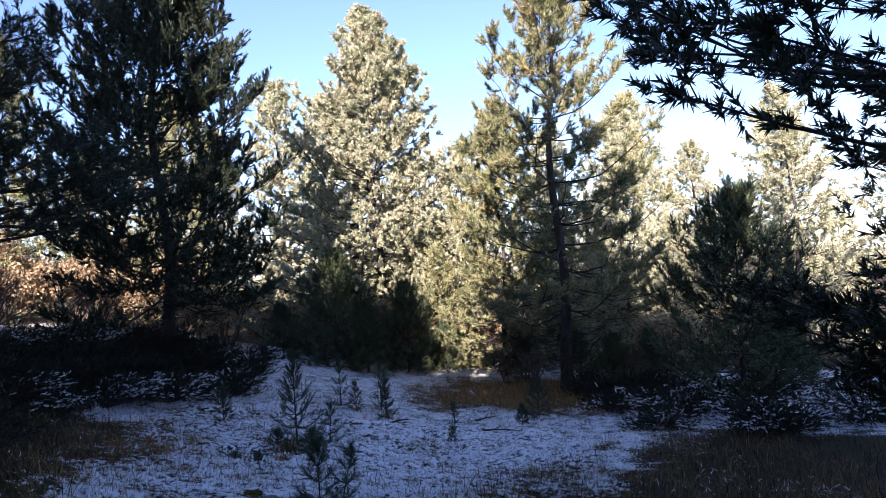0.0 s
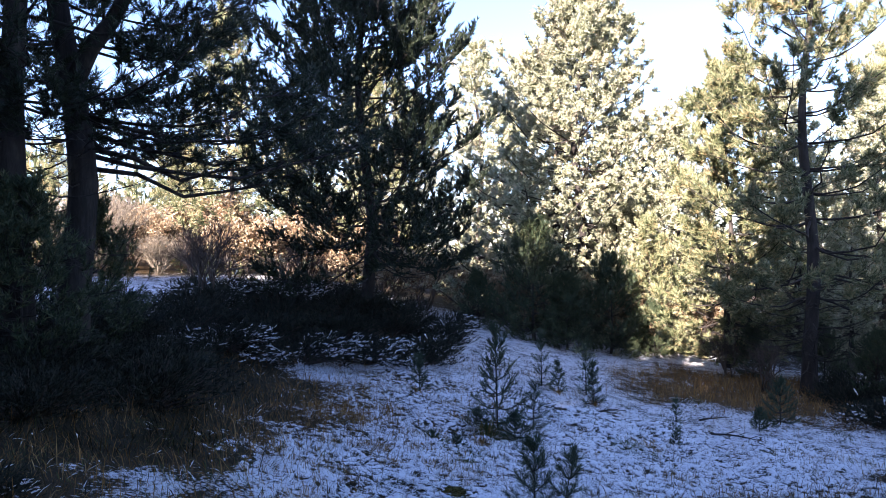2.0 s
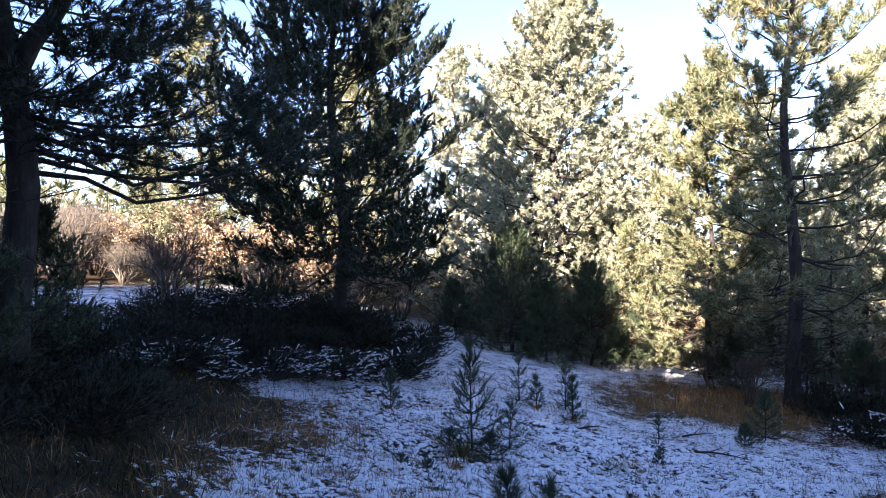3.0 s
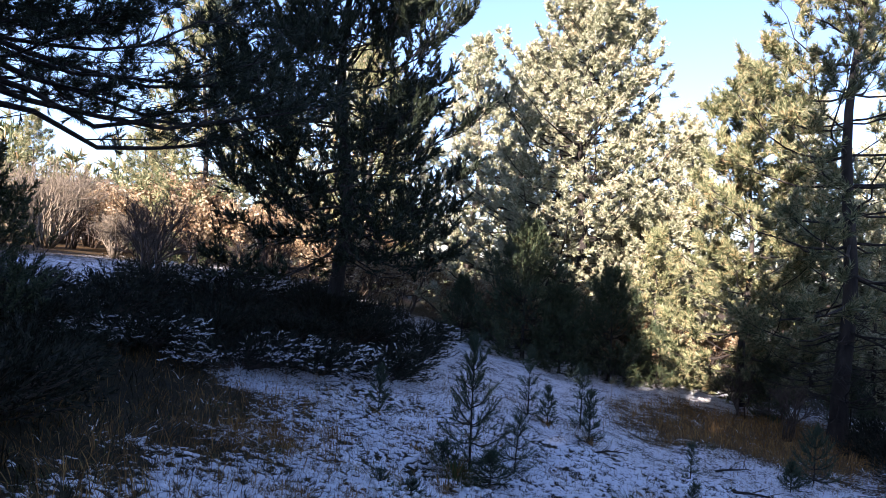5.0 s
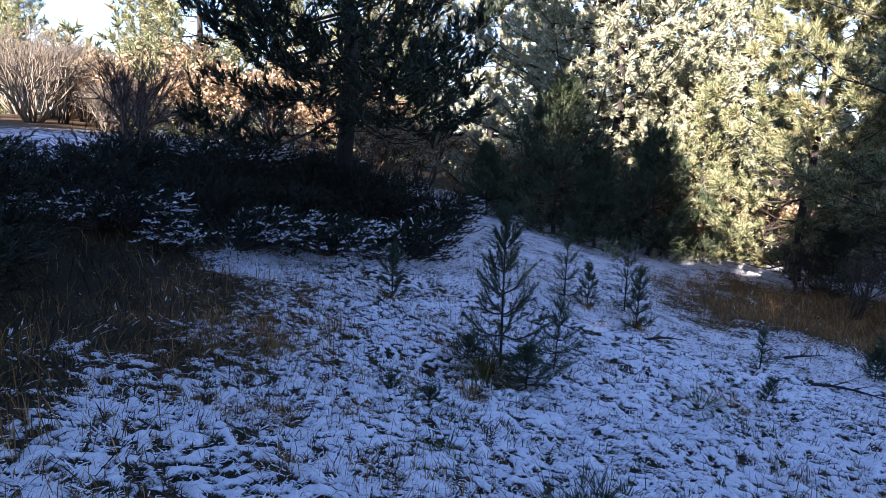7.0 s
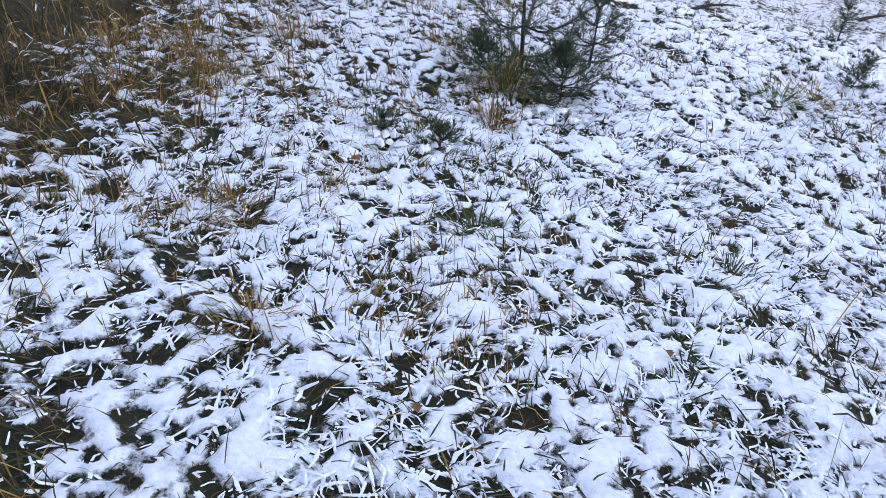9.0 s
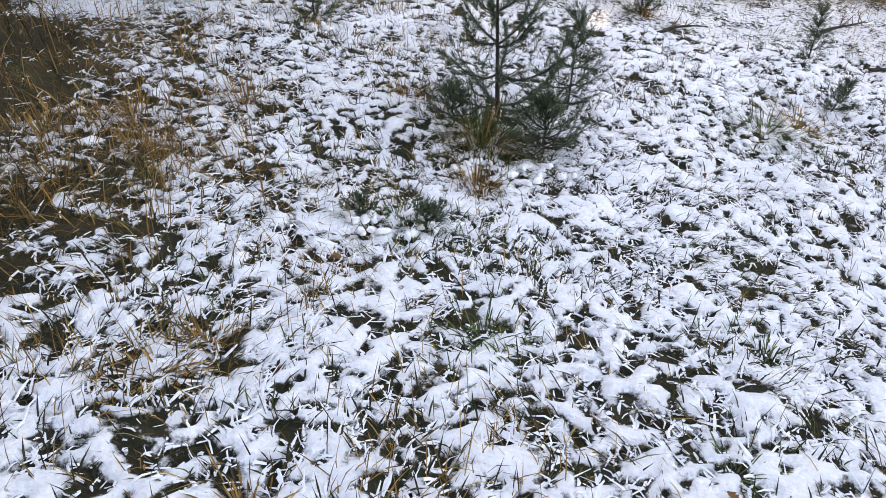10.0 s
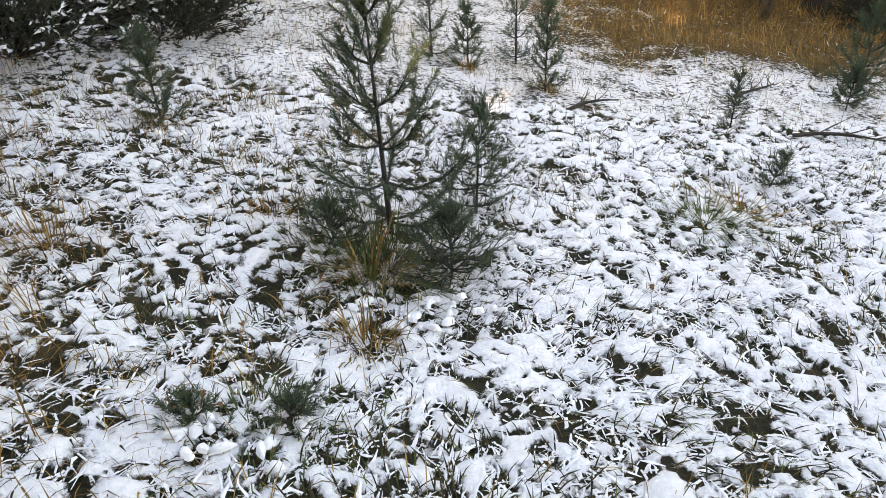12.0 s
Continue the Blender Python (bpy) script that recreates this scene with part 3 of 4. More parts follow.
# ---- the unseen wood behind the path, put there to keep the clearing in shade ----
screen = conifer("shade_pine", "tall dense unseen pine added to shade the clearing", 17, 15.0, 0.22, 0.3, 2.8, 17, 5, SHADED, 8, 0.68, 0.38, 0.55, 5, 2, 0.5, (-5, 45), 0.2, sides=3, group="pines of the wood behind the path")
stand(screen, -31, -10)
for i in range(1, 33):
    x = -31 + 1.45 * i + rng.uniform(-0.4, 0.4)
    # heights differ along the row to shape the edge of the shade
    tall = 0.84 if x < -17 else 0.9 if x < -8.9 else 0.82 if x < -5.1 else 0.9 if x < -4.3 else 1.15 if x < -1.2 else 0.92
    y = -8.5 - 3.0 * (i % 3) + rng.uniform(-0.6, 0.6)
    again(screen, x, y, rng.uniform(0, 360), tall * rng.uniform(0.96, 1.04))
# more unseen pines, added left of the path to block sun and sky light
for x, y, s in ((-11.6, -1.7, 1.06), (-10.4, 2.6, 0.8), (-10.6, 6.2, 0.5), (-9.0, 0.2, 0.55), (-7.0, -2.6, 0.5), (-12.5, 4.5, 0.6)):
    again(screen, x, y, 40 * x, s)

# ---- saplings ----
SEEDLING = "pine saplings in the clearing"


def sapling(seed, tall, label, x, y, lean=(0, 0), reach=0.27, per=5, rows=5, nl=0.05, thick=1.0):
    k = int((14 + 52 * min(tall, 1.2)) * thick)
    nl = min(nl, 0.035 + 0.12 * tall)
    ob = conifer("pine_sapling", label, seed, tall, 0.011 * tall + 0.003, 0.08 * tall, reach * tall, rows, per, SAPLING, k, nl, 0.0035, min(0.15, 0.03 + 0.12 * tall), 2, 2, 0.85, (8, 58), 0.12, spread=0.75, lean=lean, category="sapling", group=SEEDLING, bark=BARK, clothe=True)
    return stand(ob, x, y, seed * 50, sink=0.0)


sapling(71, 1.42, "waist-high pine sapling with open blue-green needles in snow", -2.44, 11.2, (-0.03, 0), rows=7, per=4)
sapling(72, 0.62, "slender pine sapling beside a taller one in snow", -1.96, 11.55, (0.05, 0), 0.36, 4, thick=0.5)
sapling(77, 0.30, "low bushy dark pine sapling bowed under snow", -2.12, 10.85, reach=0.95, per=6, thick=0.6)
sapling(89, 0.24, "low dark pine sapling spreading over grass", -2.72, 11.0, reach=0.9, per=5, thick=0.4)
sapling(79, 1.0, "slender pine sapling in snowy grass", -2.22, 14.7, reach=0.15, per=4, thick=0.5)
sapling(73, 0.72, "small bushy pine sapling in snowy grass", -1.18, 14.05, reach=0.2, thick=0.6)
sapling(88, 0.9, "thin pine sapling beside a bushy one in snow", -1.36, 14.9, reach=0.12, per=3, thick=0.5)
sapling(74, 0.58, "knee-high pine sapling with grass at its foot", -4.05, 12.42, reach=0.2, per=4, thick=0.7)
sapling(75, 0.58, "short pine sapling with long needles beside a stone", -1.33, 7.12, reach=0.4, per=4, rows=4, nl=0.10, thick=0.5)
sapling(80, 0.46, "low pine sapling with long needles beside a stone", -1.12, 7.3, (0.35, 0.1), 0.4, 3, 4, 0.10, 0.5)
sapling(76, 0.45, "thin small pine sapling in snow", 0.22, 13.2, reach=0.14, per=3, thick=0.4)
sapling(78, 0.55, "young pine sapling in snowy grass", -1.87, 14.5, reach=0.2, per=4, thick=0.7)
sapling(83, 0.30, "tiny dark pine seedling in snow", 1.65, 14.0, reach=0.45, thick=0.8)
sapling(84, 0.11, "tiny dark pine seedling pressed flat by snow", -3.0, 9.68, reach=1.0, per=4, rows=3, nl=0.035, thick=0.8)
sapling(85, 0.10, "tiny dark pine seedling bent under snow", -2.7, 9.74, (0.4, 0.1), 1.1, 4, 3, 0.035, 0.8)
sapling(86, 0.2, "tiny pine seedling leaning in snowy grass", 0.12, 12.2, (0.3, 0.1), 0.3, 3, 4, thick=0.5)
sapling(87, 0.7, "young dark pine sapling at the edge of the dead grass", 2.1, 14.6, reach=0.5)

# ---- junipers ----
def juniper(seed, wide, tall, label, snowy=True):
    r = np.random.default_rng(seed)
    root = tagged(new("juniper"), label, "shrub", "low junipers")
    stems, green, white = Heap(), Heap(), Heap()
    n = 125
    az = r.uniform(0, 6.283, n)
    ln = wide * np.sqrt(r.uniform(0.05, 1, n))
    tip = np.stack([ln * np.cos(az), ln * np.sin(az), tall * (1 - 0.55 * (ln / wide) ** 2) * r.uniform(0.55, 1.15, n)], -1)
    twigs(stems, tip * [0.1, 0.1, 0.0] + [0, 0, -0.05], tip, 0.012, 0.004)
    P, D = [], []
    for _ in range(8):
        f = r.uniform(0.45, 1.05, (n, 1))
        P.append(tip * f + r.normal(0, 0.07, (n, 3)))
        D.append(unit(tip + r.normal(0, 0.4, (n, 3)) * wide + [0, 0, 0.35]))
    P, D = np.concatenate(P), np.concatenate(D)
    P[:, 2] = np.maximum(P[:, 2], 0.02)
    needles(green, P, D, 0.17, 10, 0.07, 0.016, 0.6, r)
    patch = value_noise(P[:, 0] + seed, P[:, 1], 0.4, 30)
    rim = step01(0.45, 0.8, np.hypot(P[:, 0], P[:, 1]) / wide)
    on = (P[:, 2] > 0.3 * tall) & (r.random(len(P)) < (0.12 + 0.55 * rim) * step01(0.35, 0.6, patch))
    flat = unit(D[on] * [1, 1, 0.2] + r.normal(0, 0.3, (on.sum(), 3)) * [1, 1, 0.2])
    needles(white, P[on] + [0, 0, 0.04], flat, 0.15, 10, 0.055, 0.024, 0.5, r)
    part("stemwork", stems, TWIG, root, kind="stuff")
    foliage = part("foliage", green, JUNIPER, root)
    if snowy:
        part("snow", white, SNOW, foliage, "patches of fresh snow", "stuff")
    return root


j1 = stand(juniper(81, 1.25, 0.50, "low spreading juniper with snow on its outer sprays"), -6.5, 12.7)
j2 = stand(juniper(82, 1.0, 0.42, "low dark juniper with snow on its tips"), -4.75, 14.5)
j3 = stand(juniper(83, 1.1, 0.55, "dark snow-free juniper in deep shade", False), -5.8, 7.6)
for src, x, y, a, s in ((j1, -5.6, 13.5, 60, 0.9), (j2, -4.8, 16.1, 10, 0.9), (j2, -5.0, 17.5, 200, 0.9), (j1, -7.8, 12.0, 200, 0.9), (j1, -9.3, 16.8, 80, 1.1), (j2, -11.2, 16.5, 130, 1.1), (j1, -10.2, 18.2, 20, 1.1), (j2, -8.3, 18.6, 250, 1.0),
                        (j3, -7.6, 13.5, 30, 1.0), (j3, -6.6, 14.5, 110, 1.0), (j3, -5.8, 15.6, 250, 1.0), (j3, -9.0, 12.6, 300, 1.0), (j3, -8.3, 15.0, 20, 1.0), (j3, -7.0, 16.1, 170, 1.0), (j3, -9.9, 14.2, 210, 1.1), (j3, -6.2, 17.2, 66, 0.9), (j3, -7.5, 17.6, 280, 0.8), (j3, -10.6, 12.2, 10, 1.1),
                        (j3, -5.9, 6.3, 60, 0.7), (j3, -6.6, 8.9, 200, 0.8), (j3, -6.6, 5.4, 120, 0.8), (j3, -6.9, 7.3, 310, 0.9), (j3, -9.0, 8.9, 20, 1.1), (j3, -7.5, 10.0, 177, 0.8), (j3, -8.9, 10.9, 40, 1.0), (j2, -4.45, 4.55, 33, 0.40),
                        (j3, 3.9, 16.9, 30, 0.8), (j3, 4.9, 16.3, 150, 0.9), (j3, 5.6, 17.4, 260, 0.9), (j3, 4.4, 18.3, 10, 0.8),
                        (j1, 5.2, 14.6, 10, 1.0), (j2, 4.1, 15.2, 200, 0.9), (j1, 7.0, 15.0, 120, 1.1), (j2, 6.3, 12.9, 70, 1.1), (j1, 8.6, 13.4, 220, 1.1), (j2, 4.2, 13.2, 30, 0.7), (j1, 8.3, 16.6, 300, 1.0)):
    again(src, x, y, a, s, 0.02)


# ---- leafy and bare shrubs ----
def shrub(seed, name, label, tall, stems_n, spread, leaf=None, leaves=0, leaf_size=0.07, depth=4, category="shrub", group="", bark=None):
    r = np.random.default_rng(seed)
    root = tagged(new(name), label, category, group)
    wood_heap, leaf_heap = Heap(), Heap()
    az = r.uniform(0, 6.283, stems_n)
    p = np.stack([0.15 * np.cos(az), 0.15 * np.sin(az), np.full(stems_n, -0.05)], -1)
    d = unit(np.stack([spread * np.cos(az), spread * np.sin(az), np.ones(stems_n)], -1) + r.normal(0, 0.12, (stems_n, 3)))
    ln, rad = tall * 0.36, 0.010 * tall + 0.006
    tips = []
    for g in range(depth):
        q = p + d * (ln * r.uniform(0.7, 1.2, len(p)))[:, None]
        if g:
            twigs(wood_heap, p, q, rad, rad * 0.66)
        else:
            for a, b in zip(p, q):
                stem = Heap()
                tube(stem, np.stack([a, (a + b) / 2 + r.normal(0, 0.02 * tall, 3), b]), [rad, rad * 0.85, rad * 0.66], 5, 0.15, r)
                part("stem", stem, bark or TWIG, root)
        tips.append((p, q))
        p = np.repeat(q, 3, 0) if g else np.repeat(p + (q - p) * 1.0, 3, 0)
        f = r.uniform(0.55, 1.0, (len(p), 1))
        p = np.repeat(tips[-1][0], 3, 0) * (1 - f) + np.repeat(tips[-1][1], 3, 0) * f
        d = unit(np.repeat(d, 3, 0) + r.normal(0, 0.42, (len(p), 3)) + [0, 0, 0.12])
        ln, rad = ln * 0.68, rad * 0.62
    part("stemwork", wood_heap, bark or TWIG, root, kind="stuff")
    if leaves:
        a, b = tips[-1]
        i = r.integers(0, len(a), leaves)
        c = a[i] + (b[i] - a[i]) * r.uniform(0, 1.2, (leaves, 1)) + r.normal(0, 0.05, (leaves, 3))
        x = unit(r.normal(size=(leaves, 3)))
        y = unit(np.cross(x, r.normal(size=(leaves, 3))))
        s = (leaf_size * r.uniform(0.6, 1.3, leaves))[:, None]
        v = np.stack([c - x * s, c + y * s * 0.5, c + x * s, c - y * s * 0.5], 1).reshape(-1, 3)
        leaf_heap.add(v, (), np.arange(leaves * 4).reshape(-1, 4))
        part("leaves", leaf_heap, leaf, root)
    return root


oak = stand(shrub(91, "oak_shrub", "oak shrub holding its russet dead leaves in sun", 3.6, 9, 0.45, RUSSET, 5200, 0.07, 5, group="russet oaks"), -13.8, 25.5)
for x, y, a, s in ((-2.6, 22.7, 75, 0.72), (-0.7, 22.4, 165, 0.7), (-4.6, 22.9, 345, 0.66), (-11.8, 22.0, 130, 0.9), (-9.6, 22.4, 250, 0.8), (-13.4, 21.2, 310, 0.8), (-8.0, 21.4, 33, 0.6), (-16.5, 24.0, 50, 1.1), (-11.5, 28.5, 100, 1.1), (-18.5, 28.0, 160, 1.2), (-9.4, 24.6, 210, 0.9), (-14.5, 30.5, 20, 1.3), (-21.5, 31.0, 80, 1.0), (-17.2, 22.3, 200, 0.75), (-19.6, 23.6, 20, 0.85), (-22.6, 27.0, 120, 0.9), (-7.2, 22.8, 300, 0.7), (1.3, 22.8, 40, 0.62), (2.8, 23.4, 140, 0.6), (-5.6, 23.6, 12, 0.6), (7.6, 22.0, 70, 0.6), (10.0, 21.5, 190, 0.7)):
    again(oak, x, y, a, s)
# bare twigs again, in a paler tone for the sun on the thicket
SUNLIT_TWIG = material("sunlit_twigs", [(0.3, (0.11, 0.095, 0.07)), (0.7, (0.25, 0.215, 0.165))], 9, 0.85, 0.4)
thicket = stand(shrub(96, "thicket", "dense leafless pinkish-grey thicket in sun", 3.6, 18, 0.5, depth=5, group="leafless thickets", bark=SUNLIT_TWIG), -18.5, 20.5)
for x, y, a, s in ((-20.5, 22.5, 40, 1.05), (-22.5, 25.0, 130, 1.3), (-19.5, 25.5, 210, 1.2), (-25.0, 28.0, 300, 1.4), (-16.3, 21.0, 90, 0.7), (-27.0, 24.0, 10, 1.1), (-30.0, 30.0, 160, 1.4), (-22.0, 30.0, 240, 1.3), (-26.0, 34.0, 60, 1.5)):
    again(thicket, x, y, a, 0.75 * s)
bare = stand(shrub(95, "bare_shrub", "leafless shrub with fine upright twigs", 3.0, 6, 0.25, depth=5, group="leafless shrubs"), -10.3, 15.4)
for x, y, a, s in ((-20.5, 24.5, 30, 1.15), (-23.5, 26.5, 120, 1.3), (-19.0, 22.0, 220, 0.9), (-26.5, 30.0, 10, 1.5), (-24.0, 21.5, 80, 1.1), (4.6, 17.2, 200, 0.6), (2.4, 17.7, 150, 0.55), (-9.1, 18.6, 60, 0.8), (-28.0, 25.0, 260, 1.3), (-17.5, 27.0, 12, 1.3), (-22.0, 33.0, 140, 1.6), (-26.0, 37.0, 55, 1.7), (-31.0, 35.0, 200, 1.8), (-33.0, 29.0, 100, 1.6), (-17.0, 38.0, 330, 1.7), (-36.0, 42.0, 10, 2.0), (-28.0, 45.0, 70, 2.0), (-21.0, 47.0, 170, 2.0), (-14.0, 20.0, 44, 0.8), (-12.4, 17.6, 222, 0.7), (1.9, 19.4, 20, 0.5)):
    again(bare, x, y, a, s)


# ---- the far wood that closes the view ----
h = Heap()
q = np.random.default_rng(111)
for i in range(110):
    az, dist = radians(q.uniform(-75, 65)), q.uniform(52, 85)
    x, y, tall = dist * math.sin(az), dist * math.cos(az), q.uniform(3.5, 8.0)
    z = float(lie(x, y))
    n = 46
    t = q.random(n) ** 1.2
    a, rad = q.uniform(0, 6.283, n), 0.30 * tall * (1 - t) ** 0.8 * q.uniform(0.3, 1.1, n)
    p = np.stack([x + rad * np.cos(a), y + rad * np.sin(a), z + tall * t], -1)
    needles(h, p, unit(np.stack([np.cos(a), np.sin(a), 0.3 + t], -1)), 0.5, 9, 0.8, 0.25, 0.9, q)
    twigs(h, [[x, y, z - 0.3]], [[x, y, z + tall]], 0.12, 0.03)
thing("far_wood", h, PINE, "distant pine wood closing the view beyond the meadow", "trees", kind="stuff")


# ---- grass and snow on it ----
def scatter(n, x0, x1, y0, y1, keep, r):
    x, y = r.uniform(x0, x1, n), r.uniform(y0, y1, n)
    ok = r.random(n) < keep(x, y)
    x, y = x[ok], y[ok]
    return x, y


def grass(name, label, mat, x, y, ln, w, rise, bend, r, swirl=1.2, lift=0.0, segs=2, ragged=0.0, coated=False):
    n = len(x)
    h = Heap()
    az = 6.283 * value_noise(x, y, 0.45, 9) * swirl + r.normal(0, 1.0, n)
    p = np.stack([x, y, height(x, y) - 0.01 + lift], -1)
    d = np.stack([np.cos(az), np.sin(az), np.zeros(n)], -1)
    size, wide, up, arch = r.uniform(*ln, n), r.uniform(*w, n), np.radians(r.uniform(*rise, n)), r.uniform(*bend, n)
    if coated:
        fingers(h, p, d, size, wide, up, arch, r)
    else:
        blades(h, p, d, size, wide, up, arch, r, segs, ragged)
    return thing(name, h, mat, label, "grass", kind="stuff")


r = np.random.default_rng(101)
clear = lambda x, y: (1 - 0.8 * dry(x, y)) ** 1.6
x, y = scatter(165000, -6.2, 2.6, 6.3, 13.2, lambda x, y: clear(x, y) * (1 - rank(x, y)) * step01(-0.14, 0.02, snow_field(x, y)) * (0.4 + 0.6 * step01(0.35, 0.65, 0.6 * value_noise(x, y, 0.16, 12) + 0.4 * value_noise(x, y, 0.6, 13))), r)
laden = grass("snow_laden_grass", "short meadow grass laden with fresh snow", SNOW, x, y, (0.02, 0.10), (0.004, 0.015), (-5, 38), (0.1, 0.8), r, lift=0.012, coated=True)
laden.data.polygons.foreach_set("use_smooth", np.ones(len(laden.data.polygons), bool))
x, y = scatter(42000, -7.0, 5.0, 2.5, 24.0, lambda x, y: clear(x, y) * (1 - 0.8 * wood(x, y)) * (1 - ((x > -5) & (x < 2.6) & (y > 6.3) & (y < 13.2))), r)
grass("snowy_meadow_grass", "meadow grass dusted with snow across the clearing", SNOW, x, y, (0.06, 0.16), (0.006, 0.016), (10, 50), (0.1, 0.5), r, ragged=0.5)
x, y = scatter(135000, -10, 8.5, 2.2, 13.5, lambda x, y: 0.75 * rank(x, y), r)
grass("rank_meadow_grass", "rank grass matted in deep shade, coloured dark olive-brown for it", SHADED_RANK, x, y, (0.15, 0.45), (0.004, 0.010), (15, 70), (0.15, 0.7), r)
x, y = scatter(90000, -7.5, 6.0, 3.0, 20.0, lambda x, y: np.clip(dry(x, y) ** 0.6, 0, 1) * (1 - 0.9 * rank(x, y)), r)
grass("dead_meadow_grass", "tall dead tan grass standing free of snow", STRAW, x, y, (0.12, 0.42), (0.003, 0.008), (25, 85), (0.1, 0.6), r)
x, y = scatter(95000, -6.0, 4.5, 2.0, 16.0, lambda x, y: (0.2 + 0.86 * step01(0.6, 0.85, value_noise(x, y, 0.5, 21))) * (0.4 + 1.5 * step01(-1.6, -3.6, x) + 0.5 * step01(6.8, 5.5, y)), r)
grass("dead_grass_stalks", "thin dead stalks pricking through the snow", STRAW, x, y, (0.06, 0.26), (0.002, 0.005), (30, 85), (0.1, 0.6), r)
x, y = scatter(85000, -5.0, 2.6, 6.3, 13.2, lambda x, y: 0.2 + 0.8 * (snow_field(x, y) < 0.02), r)
grass("matted_grass", "dark matted grass showing in the gaps of the snow", SHADED_RANK, x, y, (0.05, 0.15), (0.003, 0.008), (5, 60), (0.1, 0.5), r)
x, y = scatter(75000, -6.0, 4.5, 2.0, 16.0, lambda x, y: 0.08 + 0.25 * step01(6.8, 5.5, y) + 0.67 * step01(0.62, 0.82, value_noise(x, y, 0.38, 22)), r)
grass("green_grass_tufts", "tufts of dull green grass between the snow", GREEN, x, y, (0.06, 0.18), (0.003, 0.006), (30, 80), (0.1, 0.6), r)


# ---- grass tufts, stones and moss ----
def tuft(seed, x, y, n, ln, mat, label, wide=0.1, rise=(45, 88)):
    q = np.random.default_rng(seed)
    h = Heap()
    a, d = q.uniform(0, 6.283, n), np.abs(q.normal(0, wide, n))
    px, py = d * np.cos(a), d * np.sin(a)
    way = np.stack([np.cos(a), np.sin(a), np.zeros(n)], -1)
    z = height(x + px, y + py) - height(x, y) - 0.01
    blades(h, np.stack([px, py, z], -1), way, q.uniform(0.4, 1.0, n) * ln, q.uniform(0.003, 0.007, n), np.radians(q.uniform(*rise, n)), q.uniform(0.15, 0.7, n), q, 4)
    ob = thing("grass_tuft", h, mat, label, "grass tuft", "grass tufts", "stuff")
    ob.location = (x, y, float(height(x, y)))
    return ob


tuft(201, -2.52, 10.70, 80, 0.50, STRAW, "tuft of long tan grass at a sapling's foot", 0.12, (40, 80))
tuft(224, -2.45, 10.85, 520, 0.30, SHADED_RANK, "dark brown matted grass under a sapling", 0.26, (15, 70))
tuft(202, -2.52, 10.85, 620, 0.32, GREEN, "dull green grass tuft at a sapling's foot", 0.24)
tuft(219, -2.85, 9.7, 240, 0.16, GREEN, "low green grass tuft around tiny seedlings", 0.2, (20, 70))
tuft(203, -2.50, 10.25, 110, 0.30, STRAW, "tan grass tuft standing out of the snow")
tuft(204, -4.05, 12.35, 140, 0.22, STRAW, "brown grass tuft at a small sapling's foot", 0.14)
tuft(205, -0.55, 11.6, 260, 0.30, GREEN, "spreading green grass tuft with snow around it", 0.16, (15, 60))
tuft(206, -0.25, 11.8, 180, 0.32, STRAW, "spreading straw tuft in the snow", 0.18, (15, 60))
tuft(207, -4.02, 10.8, 160, 0.24, STRAW, "rusty grass tuft in the snow", 0.14)
tuft(217, -4.5, 10.3, 260, 0.28, STRAW, "rusty orange grass tuft leaning over snow", 0.2)
tuft(218, -4.8, 9.95, 220, 0.25, STRAW, "short rusty orange grass tuft in the snow", 0.2)
tuft(208, -4.26, 10.0, 200, 0.26, STRAW, "bright rusty orange grass tuft", 0.16)
tuft(209, -4.5, 9.55, 180, 0.22, STRAW, "rusty orange grass tuft", 0.18)
tuft(210, -2.35, 8.92, 130, 0.18, GREEN, "bright green grass tuft in the snow", 0.12, (20, 70))
tuft(211, -3.30, 8.60, 90, 0.22, STRAW, "brown grass tuft in the snow")
tuft(212, -1.15, 14.0, 120, 0.24, STRAW, "brown grass tuft at a sapling's foot")
tuft(213, -1.85, 14.4, 120, 0.22, STRAW, "tan grass tuft at a sapling's foot")
tuft(214, -0.51, 10.41, 90, 0.14, SHADED_RANK, "flattened dark grass tuft in a gap of the snow", 0.12, (5, 40))
tuft(220, -1.5, 8.4, 120, 0.12, GREEN, "short olive grass in a gap of the snow", 0.07, (10, 60))
tuft(221, -1.5, 8.1, 120, 0.12, SHADED_RANK, "dark matted grass in a gap of the snow", 0.09, (10, 50))
tuft(222, -2.9, 7.96, 120, 0.15, STRAW, "brown grass tuft in a gap of the snow", 0.07, (30, 80))
tuft(223, -3.37, 8.42, 150, 0.15, STRAW, "matted brown grass in a gap of the snow", 0.10, (10, 60))
tuft(215, -1.20, 9.10, 80, 0.16, GREEN, "small grass tuft in the snow")
tuft(216, -3.10, 11.30, 100, 0.2, STRAW, "straw tuft bent under snow")


def boulder(seed, x, y, sx, sy, sz, mat, name, label, category, sink=0.3, ragged=0.13):
    bm = bmesh.new()
    bmesh.ops.create_icosphere(bm, subdivisions=4, radius=1.0)
    for v in bm.verts:
        n = noise.noise(v.co * 1.3 + Vector((seed, 0, 0))) * 0.45 + noise.noise(v.co * 4 + Vector((0, seed, 0))) * ragged + noise.noise(v.co * 11) * ragged * 0.6
        v.co = Vector((v.co.x * sx, v.co.y * sy, v.co.z * sz)) * (1 + n)
    me = bpy.data.meshes.new(name)
    bm.to_mesh(me)
    bm.free()
    me.materials.append(mat)
    ob = tagged(new(name, me), label, category)
    ob.location = (x, y, float(height(x, y)) + sz * (0.5 - sink) + 0.01)
    return ob


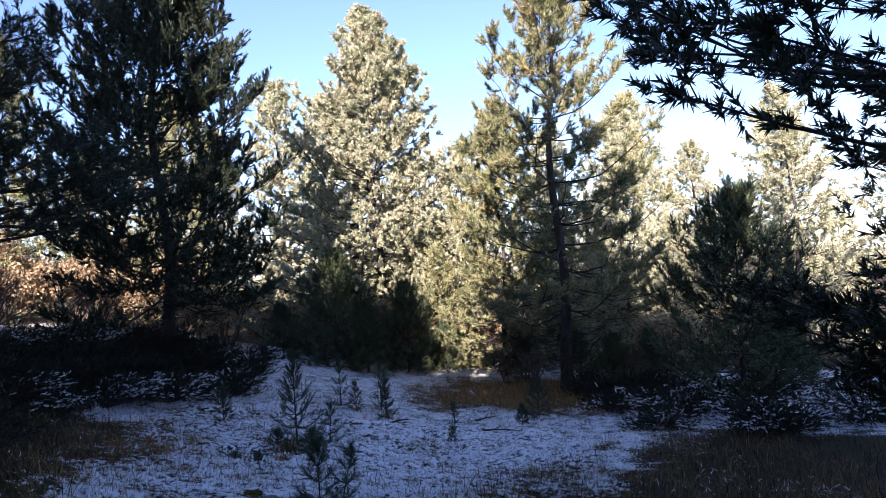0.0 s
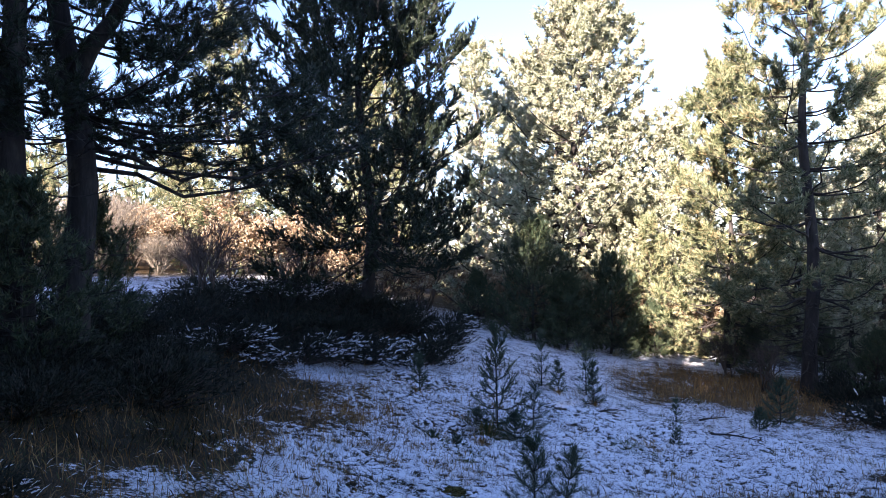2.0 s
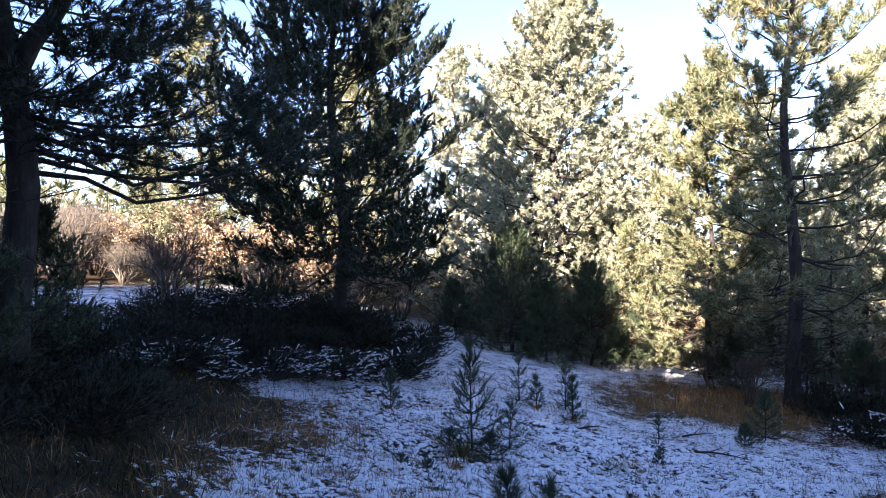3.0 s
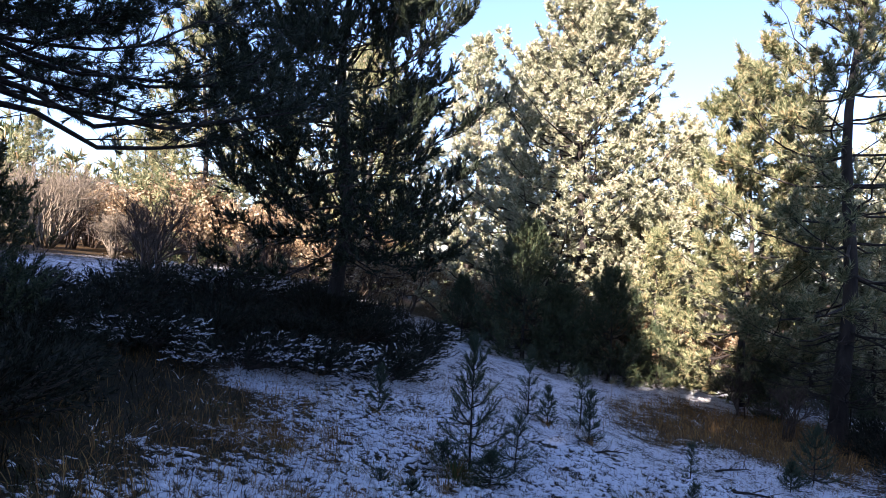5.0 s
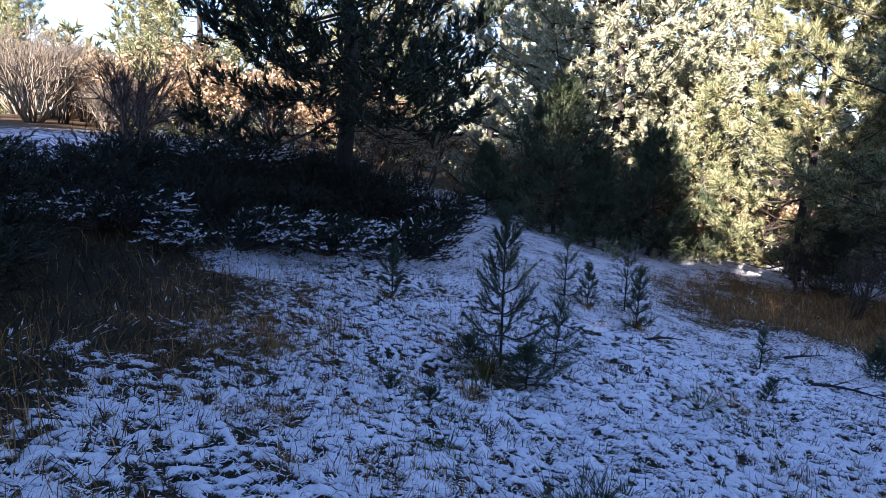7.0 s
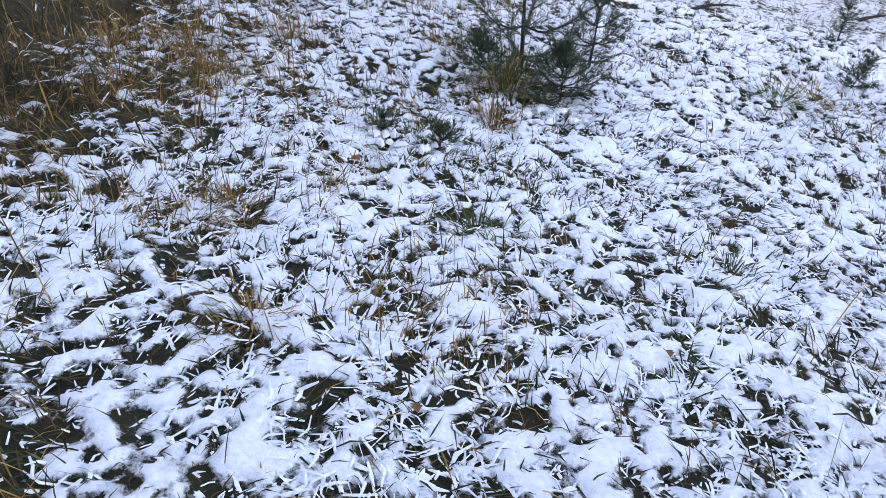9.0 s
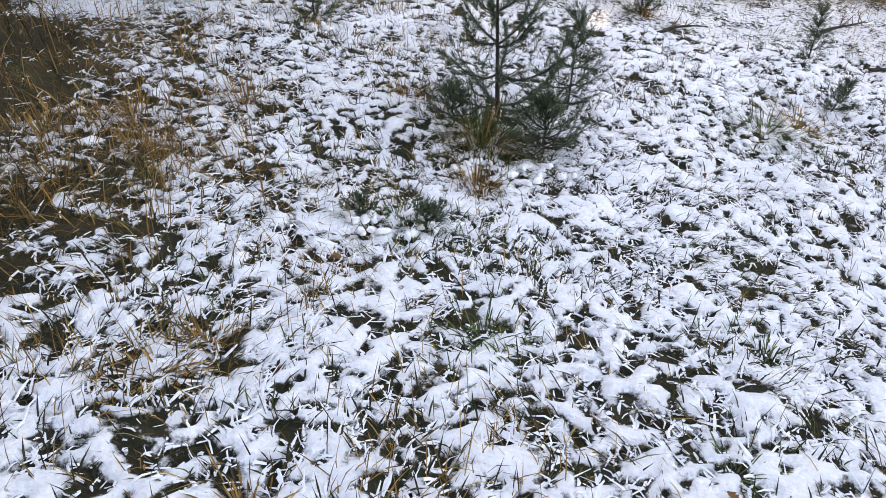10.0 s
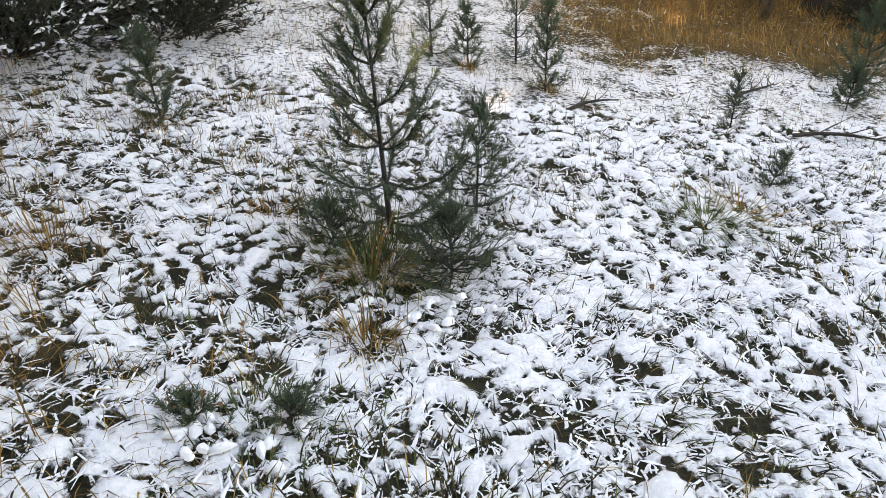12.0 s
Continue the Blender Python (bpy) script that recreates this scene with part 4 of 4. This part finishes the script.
boulder(3.1, -1.52, 7.20, 0.12, 0.09, 0.06, STONE, "stone", "grey field stone half under snow", "stone", 0.42, 0.35)
boulder(7.7, -1.86, 7.10, 0.11, 0.08, 0.045, STONE, "stone", "flat grey field stone edged with snow", "stone", 0.4, 0.4)
boulder(9.4, -1.70, 7.06, 0.08, 0.07, 0.04, STONE, "stone", "small broken grey stone in snowy grass", "stone", 0.4, 0.4)
boulder(5.2, -2.12, 7.36, 0.10, 0.075, 0.04, MOSS, "moss_hummock", "brown-green moss hummock bare of snow", "moss", ragged=0.7)
h = Heap()
lumps(h, np.stack([r.normal(-1.70, 0.13, 60), r.normal(7.26, 0.06, 60), np.zeros(60)], -1), 0.032, 0.016, r)
for v in h.v:
    v[:, 2] += height(v[:, 0], v[:, 1]) + 0.05
thing("snow_cap", h, SNOW, "lumpy cap of snow lying between the stones", "snow", kind="stuff")
tuft(225, -2.13, 7.35, 300, 0.09, STRAW, "short brown grass on a moss hummock", 0.07, (10, 75))
tuft(226, -2.05, 7.38, 160, 0.08, SHADED_RANK, "dark matted grass round a moss hummock", 0.1, (10, 60))
tuft(227, -1.9, 7.05, 90, 0.14, GREEN, "short green grass beside a stone", 0.08, (20, 80))


# ---- fallen leaves, broken branches and snow at the saplings' feet ----
LEAF = material("fallen_leaf", [(0.25, (0.07, 0.03, 0.014)), (0.55, (0.19, 0.085, 0.035)), (0.85, (0.32, 0.16, 0.06))], 12, 0.7, 0.4, island=0.3, through_light=0.2)


def fallen_leaf():
    """A small lobed oak leaf, curled along its midrib."""
    n = 9
    u = np.linspace(0, 1, n)
    wide = (0.012 + 0.016 * np.sin(u * 3.1)) * (1 + 0.35 * np.cos(u * 19)) * np.minimum(1, 6 * (1 - u) + 0.1)
    mid = np.stack([0.075 * u, 0 * u, 0.012 * np.sin(u * 3.1)], -1)
    left, right = mid + np.stack([0 * u, wide, 0.4 * wide], -1), mid + np.stack([0 * u, -wide, 0.55 * wide], -1)
    i = np.arange(n - 1)
    quads = np.concatenate([np.stack([i, i + 1, i + 1 + n, i + n], -1), np.stack([i + 2 * n, i + 1 + 2 * n, i + 1, i], -1)])
    h = Heap()
    h.add(np.concatenate([mid, left, right]), (), quads)
    return thing("fallen_leaf", h, LEAF, "small curled russet oak leaf on snowy grass", "leaf", "fallen leaves")


leaf = fallen_leaf()
for i in range(24):
    if i < 15:
        x, y = r.uniform(-4.3, -2.9), r.uniform(8.8, 11.4)
    else:
        x, y = r.uniform(-3.4, -0.6), r.uniform(7.6, 12.0)
    m = pose(x, y, float(height(x, y)) + 0.035, r.uniform(-25, 25), r.uniform(-25, 25), r.uniform(0, 360))
    s = r.uniform(0.35, 0.7)
    ob = leaf if i == 0 else copy_thing(leaf, m)
    ob.matrix_basis = m @ Matrix.Diagonal((s, s * r.uniform(0.7, 1.2), s, 1))


def broken_branch(seed, x, y, ln, turn, label):
    q = np.random.default_rng(seed)
    root = tagged(new("broken_branch"), label, "branch", "broken branches")
    h = Heap()
    u = np.linspace(0, 1, 9)
    path = np.stack([ln * (u - 0.5), 0.08 * ln * np.sin(u * 4 + seed), 0.03 + 0.03 * ln * np.sin(u * 2.6)], -1)
    tube(h, path, 0.020 * (1 - 0.75 * u), 6, 0.25, q)
    part("stick", h, BARK, root)
    for k in range(7):
        a = path[q.integers(2, 8)]
        b = a + np.array([q.uniform(0.05, 0.2), q.uniform(-0.15, 0.15), q.uniform(-0.02, 0.12)]) * (0.6 + ln)
        t = Heap()
        tube(t, np.stack([a, (a + b) / 2 + q.normal(0, 0.01, 3), b]), [0.006, 0.005, 0.002], 4)
        part("side_twig", t, TWIG, root)
    root.matrix_basis = pose(x, y, float(height(x, y)), 0, 0, turn)
    return root


broken_branch(301, -0.85, 13.6, 0.55, 20, "short dark broken pine branch on snow")
broken_branch(302, 1.15, 13.1, 0.8, -15, "dark broken branch lying in snow")
broken_branch(303, 0.95, 14.4, 0.6, 40, "broken twiggy branch at the edge of dead grass")

h = Heap()
for cx, cy, n, wide in ((-2.12, 10.55, 16, 0.12), (-3.0, 9.62, 12, 0.09), (-2.7, 9.68, 12, 0.09), (-2.5, 10.4, 10, 0.1), (-2.75, 10.85, 10, 0.1), (-0.5, 11.4, 10, 0.12), (-4.0, 12.25, 8, 0.1)):
    px, py = r.normal(cx, wide, n), r.normal(cy, wide * 0.7, n)
    lumps(h, np.stack([px, py, height(px, py) + 0.04], -1), 0.028, 0.022, r)
thing("snow_tufts", h, SNOW, "rounded lumps of snow at the feet of saplings", "snow", kind="stuff")
